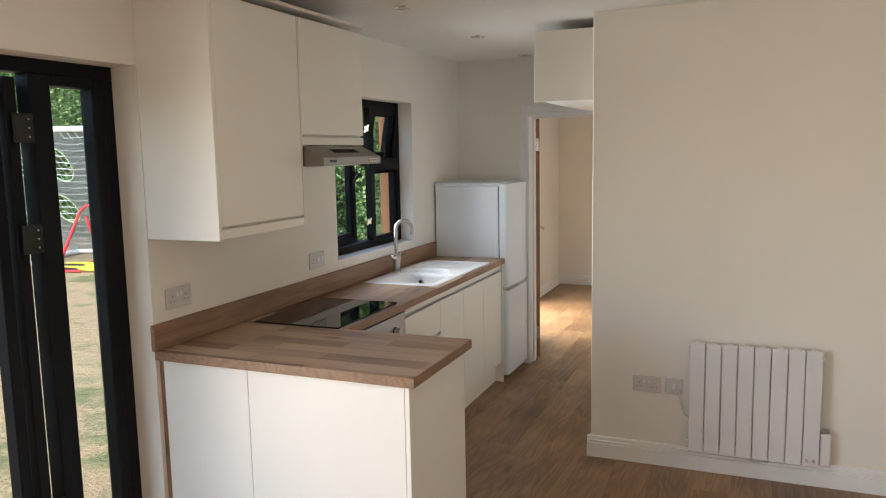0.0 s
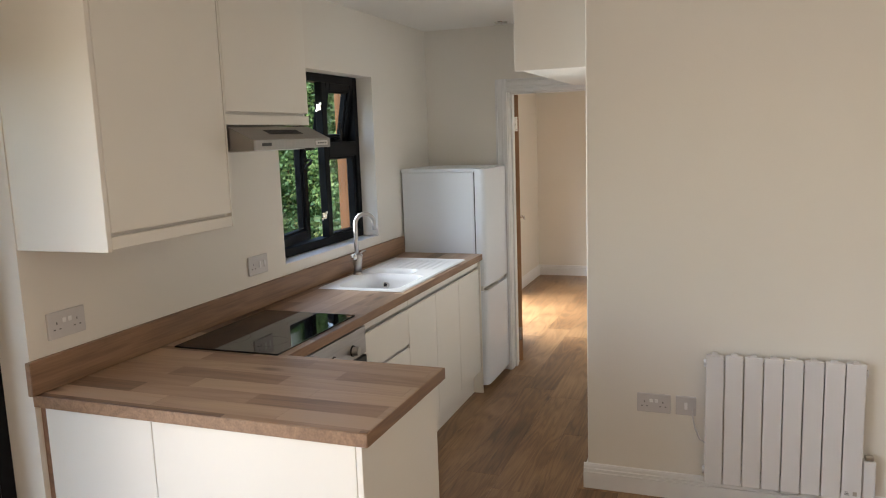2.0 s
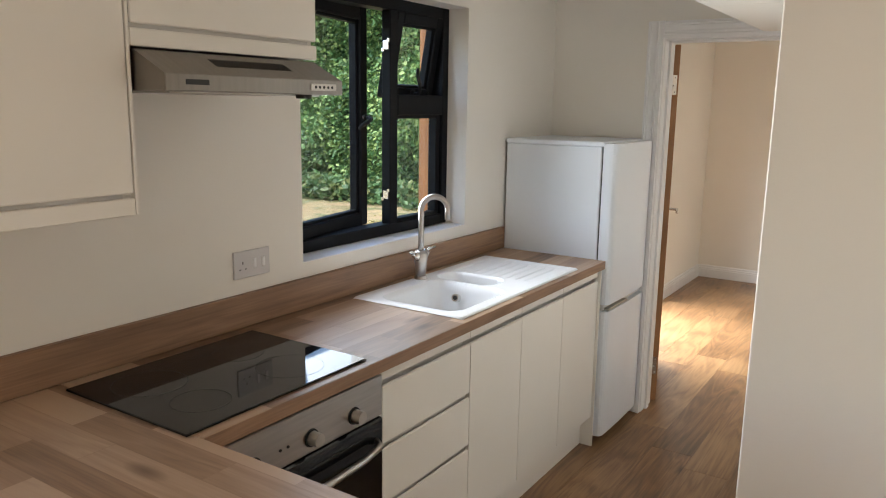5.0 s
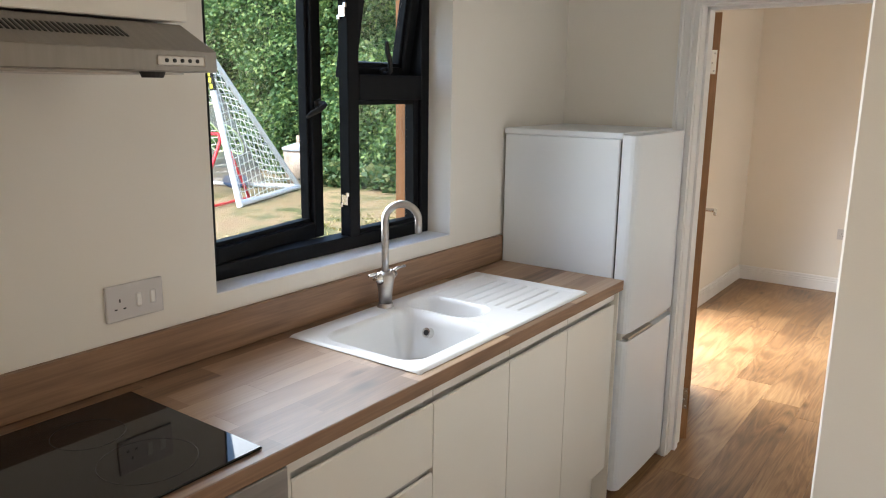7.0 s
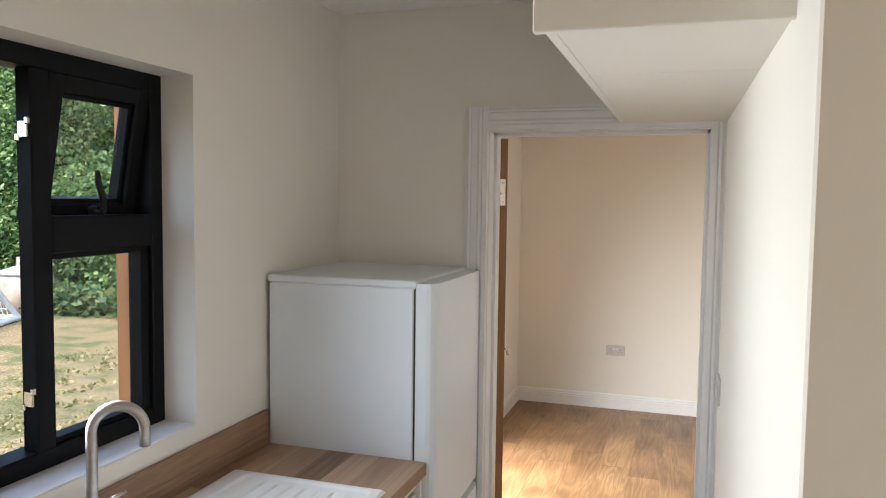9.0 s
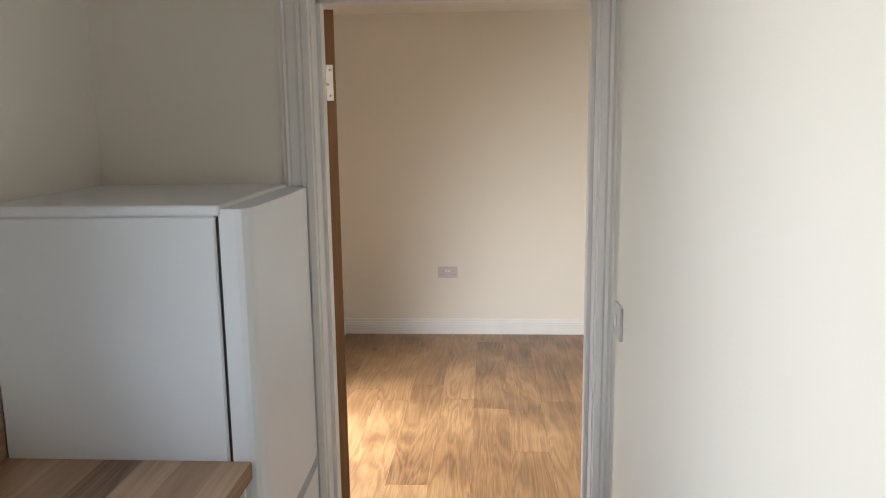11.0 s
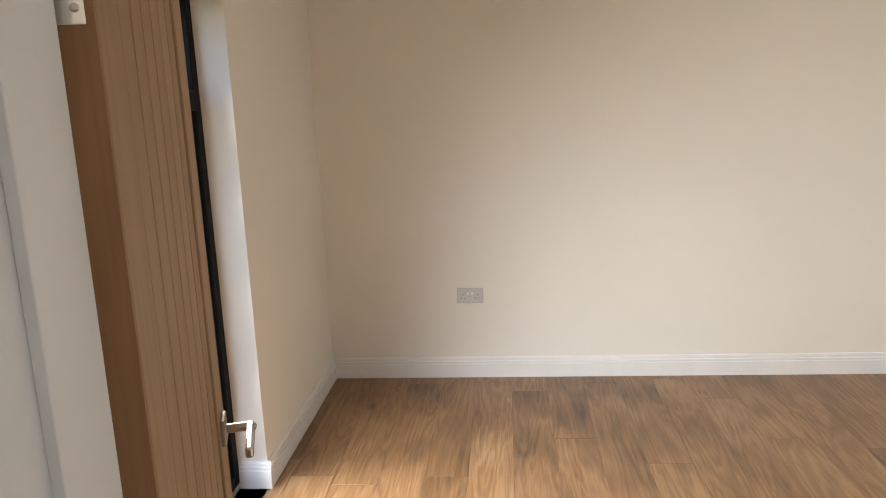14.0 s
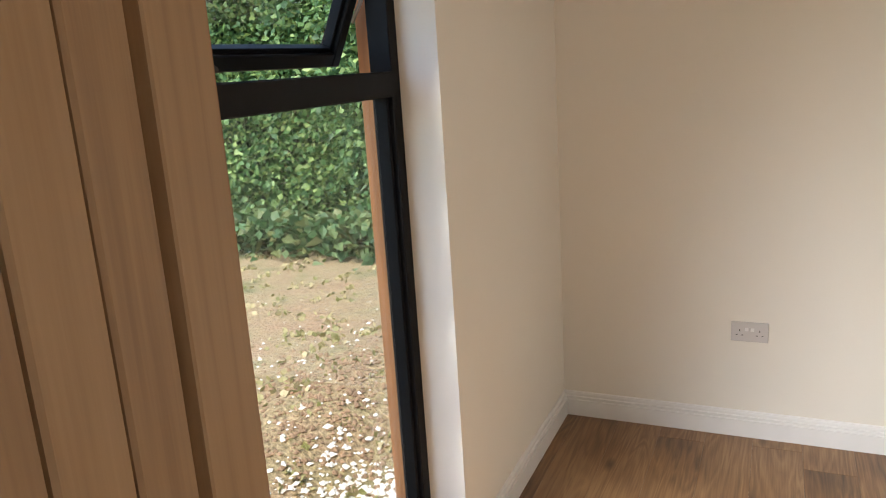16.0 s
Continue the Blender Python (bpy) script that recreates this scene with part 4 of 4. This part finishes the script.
def lawn_nodes(m):
    nt = m.node_tree
    N, L = nt.nodes.new, nt.links.new
    b = nt.nodes["Principled BSDF"]
    tc = N("ShaderNodeTexCoord")
    fac = []
    for sc, de in ((0.35, 4), (3.0, 5), (40.0, 3)):
        n = N("ShaderNodeTexNoise")
        n.inputs["Scale"].default_value, n.inputs["Detail"].default_value = sc, de
        L(tc.outputs["Object"], n.inputs[0])
        fac.append(n.outputs[0])
    r1 = N("ShaderNodeValToRGB")
    e = r1.color_ramp.elements
    e[0].position, e[0].color = 0.40, (0.15, 0.16, 0.055, 1)
    e[1].position, e[1].color = 0.66, (0.38, 0.245, 0.14, 1)
    q = e.new(0.5)
    q.color = (0.37, 0.28, 0.145, 1)
    mixn = N("ShaderNodeMath")
    mixn.operation = "MULTIPLY_ADD"
    mixn.inputs[1].default_value = 0.5
    half = N("ShaderNodeMath")
    half.operation = "MULTIPLY"
    half.inputs[1].default_value = 0.5
    L(fac[1], half.inputs[0])
    L(fac[0], mixn.inputs[0])
    L(half.outputs[0], mixn.inputs[2])
    L(mixn.outputs[0], r1.inputs[0])
    mul = N("ShaderNodeMix")
    mul.data_type, mul.blend_type = "RGBA", "MULTIPLY"
    mul.inputs[0].default_value = 0.9
    r2 = N("ShaderNodeValToRGB")
    r2.color_ramp.elements[0].position, r2.color_ramp.elements[0].color = 0.3, (0.30, 0.29, 0.26, 1)
    r2.color_ramp.elements[1].position = 0.65
    L(fac[2], r2.inputs[0])
    L(r1.outputs[0], mul.inputs[6])
    L(r2.outputs[0], mul.inputs[7])
    L(mul.outputs[2], b.inputs["Base Color"])
    bp = N("ShaderNodeBump")
    bp.inputs["Strength"].default_value, bp.inputs["Distance"].default_value = 0.8, 0.03
    L(fac[2], bp.inputs["Height"])
    L(bp.outputs[0], b.inputs["Normal"])


lawn_nodes(GRASS)


def ground_z(x, y):
    bank = 0.10 * math.exp(-((x + 3.55) / 0.45) ** 2 - ((y - 9.75) / 0.8) ** 2) - 0.22 * math.exp(-((x + 3.0) / 0.35) ** 2 - ((y - 9.0) / 0.7) ** 2)
    return GZ + bank + 0.02 * noise.noise((x * 0.8, y * 0.8, 0))


gb = bmesh.new()
xs = np.concatenate([np.linspace(-900, -40, 6), np.linspace(-30, -6, 50), np.linspace(-5.8, -2.4, 50), np.linspace(-1, 30, 6), np.linspace(60, 900, 5)])
ys = np.concatenate([np.linspace(-900, -40, 6), np.linspace(-30, 7, 40), np.linspace(7.2, 11, 50), np.linspace(11.5, 30, 24), np.linspace(60, 900, 5)])
gv = [[gb.verts.new((x, y, ground_z(x, y) if -30 < x < -2 else GZ)) for x in xs] for y in ys]
for a, b in zip(gv, gv[1:]):
    for i in range(len(xs) - 1):
        gb.faces.new((a[i], a[i + 1], b[i + 1], b[i]))
gr = part("ground", gb, GRASS, smooth=True)
tagged(gr, "dry patchy lawn with bare soil", "ground", kind="structure")
slab = setting("foundation", bx(XO, XR + 0.15, YB - 0.15, YF + 0.15, -0.4, -0.03, 0), PAINT, "concrete base under the building")


def leafage(name, label, category, mat, count, place, size, seed):
    """Many small pointed sprays as one mesh; place(rng, n) gives points and outward directions."""
    rng = np.random.default_rng(seed)
    p, d = place(rng, count)
    t = rng.normal(size=(count, 3)) * np.array([1, 1, 0.7])
    t += d * 0.8
    t /= np.linalg.norm(t, axis=1)[:, None]
    n = rng.normal(size=(count, 3)) + d
    s = np.cross(t, n)
    s /= np.linalg.norm(s, axis=1)[:, None] + 1e-9
    ln = size * rng.uniform(0.6, 1.5, (count, 1))
    wd = ln * rng.uniform(0.22, 0.42, (count, 1))
    droop = np.zeros((count, 3))
    droop[:, 2] = -0.25 * ln[:, 0]
    v = np.stack([p, p + t * ln * 0.45 + s * wd, p + t * ln + droop, p + t * ln * 0.45 - s * wd], 1).reshape(-1, 3)
    f = np.arange(count * 4).reshape(-1, 4)
    me = bpy.data.meshes.new(name)
    me.from_pydata(v.tolist(), [], f.tolist())
    me.materials.append(mat)
    ob = new(name, me)
    return tagged(ob, label, category, kind="stuff")


def leaf_material(name, a, b, c):
    m = bpy.data.materials.new(name)
    m.use_nodes = True
    nt = m.node_tree
    bs = nt.nodes["Principled BSDF"]
    bs.inputs["Roughness"].default_value = 0.55
    g = nt.nodes.new("ShaderNodeNewGeometry")
    r = nt.nodes.new("ShaderNodeValToRGB")
    e = r.color_ramp.elements
    e[0].color, e[1].color = (*a, 1), (*c, 1)
    q = e.new(0.55)
    q.color = (*b, 1)
    nt.links.new(g.outputs["Random Per Island"], r.inputs[0])
    nt.links.new(r.outputs[0], bs.inputs["Base Color"])
    tl = nt.nodes.new("ShaderNodeBsdfTranslucent")
    nt.links.new(r.outputs[0], tl.inputs[0])
    mx = nt.nodes.new("ShaderNodeMixShader")
    mx.inputs[0].default_value = 0.3
    nt.links.new(bs.outputs[0], mx.inputs[1])
    nt.links.new(tl.outputs[0], mx.inputs[2])
    nt.links.new(mx.outputs[0], nt.nodes["Material Output"].inputs[0])
    return m


LEAF = leaf_material("hedge_leaf", (0.035, 0.09, 0.028), (0.10, 0.20, 0.06), (0.30, 0.40, 0.13))
# near-black green: the hedge's inner shade put into a colour
HEDGE_SHADE = material("hedge_inner_shade", (0.018, 0.03, 0.010), 0.95, vary=0.5, scale=5)
HY, HX0, HX1, HH = 13.1, -27.0, 2.0, 5.0


def hedge_front(x, z):
    return HY + 0.75 * noise.noise((x * 0.55, z * 0.6, 3.1)) + 0.4 * noise.noise((x * 1.6, z * 1.7, 7.7)) + 0.10 * z


def hedge_place(rng, n):
    x = np.where(rng.uniform(size=n) < 0.55, rng.uniform(-12.0, 0.0, n), rng.uniform(HX0, -12.0, n))
    z = GZ + 0.05 + (HH - GZ) * rng.uniform(0, 1, n) ** 1.05
    y = np.array([hedge_front(a, b) for a, b in zip(x, z)]) - rng.exponential(0.12, n) + 0.10
    d = np.tile(np.array([0.1, -1.0, 0.25]), (n, 1))
    return np.stack([x, y, z], 1), d


hedge = leafage("hedge", "tall dense green conifer hedge along the garden edge", "hedge", LEAF, 270000, hedge_place, 0.078, 4)
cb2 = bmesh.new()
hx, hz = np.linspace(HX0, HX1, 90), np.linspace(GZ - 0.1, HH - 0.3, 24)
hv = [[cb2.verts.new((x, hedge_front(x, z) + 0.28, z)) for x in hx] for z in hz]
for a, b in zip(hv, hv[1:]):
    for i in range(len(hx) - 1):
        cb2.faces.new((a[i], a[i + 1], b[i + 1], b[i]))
part("core", cb2, HEDGE_SHADE, hedge, "dark sheet painted as the shade inside the hedge", True)


def side_place(rng, n):
    y = rng.uniform(-14, 13.5, n)
    z = GZ + 0.05 + (HH - GZ) * rng.uniform(0, 1, n)
    x = np.array([-26 + 0.8 * noise.noise((a * 0.5, b * 0.6, 9.1)) + 0.4 * noise.noise((a * 1.6, b * 1.6, 2.7)) for a, b in zip(y, z)]) + rng.exponential(0.15, n)
    return np.stack([x, y, z], 1), np.tile(np.array([1.0, 0.0, 0.25]), (n, 1))


hedge2 = leafage("hedge", "tall green hedge at the far garden end", "hedge", LEAF, 26000, side_place, 0.32, 5)
# plain block in the same painted shade, behind the far leaves
part("core", bx(-27.2, -26.5, -14, 13.5, GZ - 0.1, HH - 0.4, 0), HEDGE_SHADE, hedge2)

# grass tufts, weeds and stones near the building
BLADE = leaf_material("grass_blade", (0.20, 0.20, 0.06), (0.36, 0.31, 0.13), (0.50, 0.41, 0.22))


def tuft_place(rng, n):
    c = rng.uniform((-7.5, 7.2), (-2.6, 13.0), (n // 12 + 1, 2))
    pt = np.repeat(c, 12, 0)[:n] + rng.normal(0, 0.05, (n, 2))
    z = np.array([ground_z(a, b) for a, b in pt]) - 0.01
    return np.column_stack([pt, z]), np.tile(np.array([0, 0, 2.2]), (n, 1))


leafage("grass_tufts", "dry grass tufts on bare soil", "grass", BLADE, 5000, tuft_place, 0.05, 6)


def weed_place(rng, n):
    c = rng.uniform((-11, 12.1), (-2.6, 12.9), (n // 25 + 1, 2))
    pt = np.repeat(c, 25, 0)[:n] + rng.normal(0, 0.10, (n, 2))
    z = np.full(n, GZ) + rng.uniform(0, 0.35, n)
    return np.column_stack([pt, z]), np.tile(np.array([0, -0.4, 1.0]), (n, 1))


WEED = leaf_material("weed_leaf", (0.04, 0.09, 0.03), (0.09, 0.17, 0.06), (0.20, 0.22, 0.08))
leafage("weeds", "low weeds and ivy at the hedge foot", "weeds", WEED, 9000, weed_place, 0.13, 8)

STONE = material("pale_chalk_stone", (0.62, 0.58, 0.50), 0.9, vary=0.2, scale=30)
SOIL = material("loose_soil_lump", (0.24, 0.15, 0.085), 0.95, vary=0.3, scale=20)


def scatter(name, label, category, mat, n, centre, spread, smin, smax, seed):
    rng = np.random.default_rng(seed)
    V, F = [], []
    base = np.array([(1, 0, 0), (-1, 0, 0), (0, 1, 0), (0, -1, 0), (0, 0, 1), (0, 0, -1)], float)
    tri = [(0, 2, 4), (2, 1, 4), (1, 3, 4), (3, 0, 4), (2, 0, 5), (1, 2, 5), (3, 1, 5), (0, 3, 5)]
    for i in range(n):
        x, y = centre[0] + rng.normal() * spread[0], centre[1] + rng.normal() * spread[1]
        if x > -2.6:
            continue
        s = rng.uniform(smin, smax) * np.array([1, rng.uniform(0.6, 1.1), rng.uniform(0.4, 0.8)])
        a = rng.uniform(0, 6.28)
        rot = np.array([[math.cos(a), -math.sin(a), 0], [math.sin(a), math.cos(a), 0], [0, 0, 1]])
        p = (base * rng.uniform(0.7, 1.2, (6, 1)) * s) @ rot.T + np.array([x, y, ground_z(x, y) + s[2] * 0.3])
        k = len(V)
        V += p.tolist()
        F += [(q + k, w + k, e + k) for q, w, e in tri]
    me = bpy.data.meshes.new(name)
    me.from_pydata(V, [], F)
    me.materials.append(mat)
    return tagged(new(name, me), label, category, kind="stuff")


scatter("chalk_stones", "pale chalk stones heaped in disturbed soil", "stones", STONE, 900, (-2.95, 8.75), (0.22, 0.35), 0.008, 0.03, 11)
scatter("chalk_stones", "pale stones scattered over the soil", "stones", STONE, 350, (-3.7, 9.5), (0.8, 0.8), 0.006, 0.02, 12)
scatter("soil_lumps", "loose brown soil lumps on the bank", "soil", SOIL, 1500, (-3.35, 9.35), (0.35, 0.4), 0.006, 0.024, 13)

# football goal
GOALM = material("white_goal_plastic", (0.80, 0.80, 0.80), 0.4, vary=0.03)
NETM = material("white_net_cord", (0.78, 0.80, 0.76), 0.8, vary=0.05)
SHEET = material("grey_target_sheet", (0.24, 0.25, 0.265), 0.8, vary=0.12, scale=6)
snt = SHEET.node_tree
s_tr, s_mx = snt.nodes.new("ShaderNodeBsdfTransparent"), snt.nodes.new("ShaderNodeMixShader")
s_mx.inputs[0].default_value = 0.35
snt.links.new(snt.nodes["Principled BSDF"].outputs[0], s_mx.inputs[1])
snt.links.new(s_tr.outputs[0], s_mx.inputs[2])
snt.links.new(s_mx.outputs[0], snt.nodes["Material Output"].inputs[0])
LIME = material("lime_edging", (0.60, 0.74, 0.42), 0.6, vary=0.05)
REDM = material("red_tube", (0.62, 0.03, 0.04), 0.4, vary=0.05)
YEL = material("yellow_plastic", (0.75, 0.72, 0.05), 0.4, vary=0.05)
BLUE = material("blue_fabric", (0.06, 0.13, 0.30), 0.7, vary=0.2, scale=20)
GREENB = material("green_ball", (0.06, 0.42, 0.12), 0.4, vary=0.1, scale=10)
A0, A1 = Vector((-9.13, 9.64, GZ)), Vector((-11.12, 8.88, GZ))   # feet of the two posts
back = Vector((-0.75, 1.85, 0))
TOPZ = Vector((-0.24, -0.32, 2.27))
goal = thing("football_goal", *A0, "white plastic football goal with net and target sheet", "goal")
R = 0.045
part("post", cyl(bmesh.new(), A0, A0 + TOPZ, R), GOALM, goal)
part("post", cyl(bmesh.new(), A1, A1 + TOPZ, R), GOALM, goal)
part("crossbar", cyl(bmesh.new(), A0 + TOPZ, A1 + TOPZ, R), GOALM, goal)
for a in (A0, A1):
    part("ground_bar", cyl(bmesh.new(), a + Vector((0, 0, R)), a + back + Vector((0, 0, R)), R * 0.9), GOALM, goal)
    part("back_stay", cyl(bmesh.new(), a + TOPZ, a + back + Vector((0, 0, R)), R * 0.85), GOALM, goal)
part("ground_bar", cyl(bmesh.new(), A0 + back + Vector((0, 0, R)), A1 + back + Vector((0, 0, R)), R * 0.9), GOALM, goal)
band = part("post_sleeve", cyl(bmesh.new(), A0 + TOPZ * 0.72, A0 + TOPZ * 0.93, R + 0.004), RUBBER, goal, "black sleeve with yellow marks")
side = Vector((0.6, -0.8, 0)).normalized()
for i in range(5):
    c = A0 + TOPZ * (0.745 + i * 0.036) + side * (R + 0.004)
    part("sleeve_mark", box(bmesh.new(), -0.018, 0.018, -0.004, 0.004, -0.03, 0.03, 0, 1, pose(c.x, c.y, c.z, 0, 0, 36)), YEL, band)


def net(corner, u, v, nu, nv, sag, tri=False):
    """Cords of a net over a quadrilateral."""
    b = bmesh.new()
    out = u.cross(v).normalized()

    def at(s, t):
        p = corner + u * s + v * t
        return p + out * sag * math.sin(math.pi * s) * math.sin(math.pi * t) + Vector((0, 0, -0.04 * math.sin(9 * s + 5 * t)))

    for i in range(nu + 1):
        top = 1 - i / nu if tri else 1.0
        if top > 0.03:
            tube(b, [at(i / nu, top * k / 8) for k in range(9)], 0.0065, 3)
    for j in range(1, nv + 1):
        e = 1 - j / nv if tri else 1.0
        if e > 0.03:
            tube(b, [at(e * k / 8, j / nv) for k in range(9)], 0.0065, 3)
    return b


part("net_back", net(A0 + back, A1 - A0, TOPZ - back, 18, 20, 0.12), NETM, goal)
part("net_side", net(A0, back, TOPZ, 16, 19, 0.03, True), NETM, goal)
part("net_side", net(A1, back, TOPZ, 16, 19, 0.03, True), NETM, goal)
# target sheet with round holes
HOLES = [(0.18, 0.76, 0.13), (0.55, 0.76, 0.13), (0.30, 0.42, 0.11), (0.68, 0.42, 0.11), (0.85, 0.78, 0.10), (0.14, 0.40, 0.10)]
shb = bmesh.new()
U, V2 = A1 - A0, TOPZ - back * 0.62
org = A0 + back * 0.62
NU, NV = 66, 66
sv = {}


def in_hole(s, t):
    return any((s - a) ** 2 / (r * 0.75) ** 2 + (t - c) ** 2 / r ** 2 < 1 for a, c, r in HOLES)


for i in range(NU):
    for j in range(NV):
        s0, t0 = 0.04 + 0.92 * (i + 0.5) / NU, 0.08 + 0.90 * (j + 0.5) / NV
        if in_hole(s0, t0):
            continue
        q = []
        for di, dj in ((0, 0), (1, 0), (1, 1), (0, 1)):
            key = (i + di, j + dj)
            if key not in sv:
                s, t = 0.04 + 0.92 * key[0] / NU, 0.08 + 0.90 * key[1] / NV
                sv[key] = shb.verts.new(org + U * s + V2 * t + Vector((0.02, -0.05, 0)) * math.sin(7 * s + 3 * t))
            q.append(sv[key])
        shb.faces.new(q)
part("target_sheet", shb, SHEET, goal, "grey mesh shooting target with holes", True)
for a, c, r in HOLES:
    ring = []
    for k in range(25):
        an = 2 * math.pi * k / 24
        s, t = a + r * 0.75 * math.cos(an), c + r * math.sin(an)
        ring.append(org + U * s + V2 * t + Vector((0.02, -0.05, 0)) * math.sin(7 * s + 3 * t))
    part("hole_edging", tube(bmesh.new(), ring, 0.011, 6), LIME, goal, "lime green hole edging")

# rebounder, ball, bin, hurdles, bag
reb = thing("rebounder_frame", -9.6, 9.3, GZ, "red tubular rebounder frame on the lawn", "rebounder")
p0, p1, pb0, pb1 = Vector((-10.24, 8.86, GZ + 0.02)), Vector((-9.25, 9.0, GZ + 0.02)), Vector((-10.6, 10.1, GZ + 0.02)), Vector((-9.66, 10.25, GZ + 0.02))
q0, q1 = Vector((-10.3, 9.5, GZ + 1.02)), Vector((-9.42, 9.62, GZ + 1.02))
part("front_leg", tube(bmesh.new(), [p0, p0 + (q0 - p0) * 0.9, q0 + (q1 - q0) * 0.08, q1 + (q0 - q1) * 0.08, p1 + (q1 - p1) * 0.9, p1], 0.025, 8), REDM, reb, "", True)
part("back_leg", tube(bmesh.new(), [pb0, pb0 + (q0 - pb0) * 0.8], 0.022, 8), REDM, reb, "", True)
part("back_leg", tube(bmesh.new(), [pb1, pb1 + (q1 - pb1) * 0.8], 0.022, 8), REDM, reb, "", True)
part("base_bar", tube(bmesh.new(), [p0, pb0], 0.02, 8), REDM, reb)
part("base_bar", tube(bmesh.new(), [p1, pb1], 0.02, 8), REDM, reb)
part("base_bar", tube(bmesh.new(), [p0, p0 + (p1 - p0) * 0.45], 0.02, 8), REDM, reb)
bb = bmesh.new()
bmesh.ops.create_icosphere(bb, subdivisions=3, radius=0.13, matrix=pose(-10.3, 9.8, GZ + 0.13))
tagged(part("ball", bb, GREENB, None, "", True), "green ball lying behind the red frame", "ball")
bgm = bmesh.new()
bmesh.ops.create_icosphere(bgm, subdivisions=3, radius=0.22, matrix=pose(-10.9, 11.0, GZ + 0.10) @ Matrix.Diagonal((1.2, 0.8, 0.5, 1)))
for v in bgm.verts:
    v.co += Vector((0, 0, 0.05)) * noise.noise(v.co * 6)
tagged(part("bag", bgm, BLUE, None, "", True), "crumpled blue bag on the grass", "bag")
for i in range(6):
    hu = thing("agility_hurdle", -10.3 + i * 0.12, 9.05 + i * 0.03, GZ, "yellow and black plastic hurdle lying flat", "hurdle", "flat hurdles")
    a = Vector((-10.55, 8.98 + i * 0.07, GZ + 0.03 + 0.02 * (i % 3)))
    part("bar", tube(bmesh.new(), [a, a + Vector((0.55, 0.02, 0.01)), a + Vector((1.0, 0.06, 0))], 0.018, 6), YEL if i % 2 else RUBBER, hu)
    part("tip", tube(bmesh.new(), [a + Vector((0.62, 0.025, 0.012)), a + Vector((1.02, 0.06, 0.002))], 0.021, 6), YEL, hu)
BINM = material("heat_stained_zinc", (0.46, 0.36, 0.28), 0.6, vary=0.25, scale=5, bump=0.1, bump_scale=20)
ZINC = material("galvanised_lid", (0.55, 0.58, 0.60), 0.5, 0.4, vary=0.1, scale=8)
BX, BY = -10.35, 12.0
tub = thing("garden_incinerator", BX, BY, GZ, "heat stained galvanised garden incinerator bin with lid", "incinerator")
part("body", tube(bmesh.new(), [(BX, BY, GZ), (BX, BY, GZ + 0.30), (BX, BY, GZ + 0.62)], [0.255, 0.28, 0.305], 28), BINM, tub, "", True)
lid = part("lid", tube(bmesh.new(), [(BX, BY, GZ + 0.615), (BX, BY, GZ + 0.65), (BX, BY, GZ + 0.66), (BX, BY, GZ + 0.73)], [0.325, 0.325, 0.30, 0.08], 28), ZINC, tub, "pale galvanised domed lid")
part("chimney", cyl(bmesh.new(), (BX, BY, GZ + 0.72), (BX, BY, GZ + 0.86), 0.07, 0.07, 18), BINM, lid, "short brown chimney stub")
for k in range(14):
    an = 2 * math.pi * k / 14
    c, d = Vector((BX, BY, GZ + 0.12)), Vector((math.cos(an), math.sin(an), 0))
    part("air_hole", cyl(bmesh.new(), c + d * 0.262, c + d * 0.272, 0.016, n=10), DARK, tub)

# ---- floor planks ----
floor = setting("floor", bx(XO, XR, YB, YF, -0.03, -0.0085, 0), DARK, "oak effect plank floor through all the rooms")
PW, PL = 0.192, 1.29


def plank_mesh(length, width):
    b = box(bmesh.new(), -width / 2 + 0.0003, width / 2 - 0.0003, -length / 2 + 0.0003, length / 2 - 0.0003, -0.008, 0, 0)
    top = [e for e in b.edges if all(v.co.z > -0.001 for v in e.verts)]
    bmesh.ops.bevel(b, geom=top, offset=0.0006, segments=1, affect="EDGES")
    me = bpy.data.meshes.new("plank")
    bmesh.ops.recalc_face_normals(b, faces=b.faces)
    b.to_mesh(me)
    b.free()
    me.materials.append(FLOORWOOD)
    return me


rp = random.Random(5)
cache = {}
ncol = int(math.ceil((XR - (XB - 0.125)) / PW))
for c in range(ncol):
    x = XB - 0.125 + PW * (c + 0.5)
    y = YB - rp.uniform(0, PL)
    y_end = YF if x < XBR else YL + 0.1
    while y < y_end:
        a, b2 = max(y, YB), min(y + PL, y_end)
        if b2 - a > 0.02:
            key = round(b2 - a, 2)
            if key not in cache:
                cache[key] = plank_mesh(b2 - a, PW)
            pk = new("plank", cache[key])
            pk.parent = floor
            pk.matrix_basis = pose(x, (a + b2) / 2, 0)
        y += PL
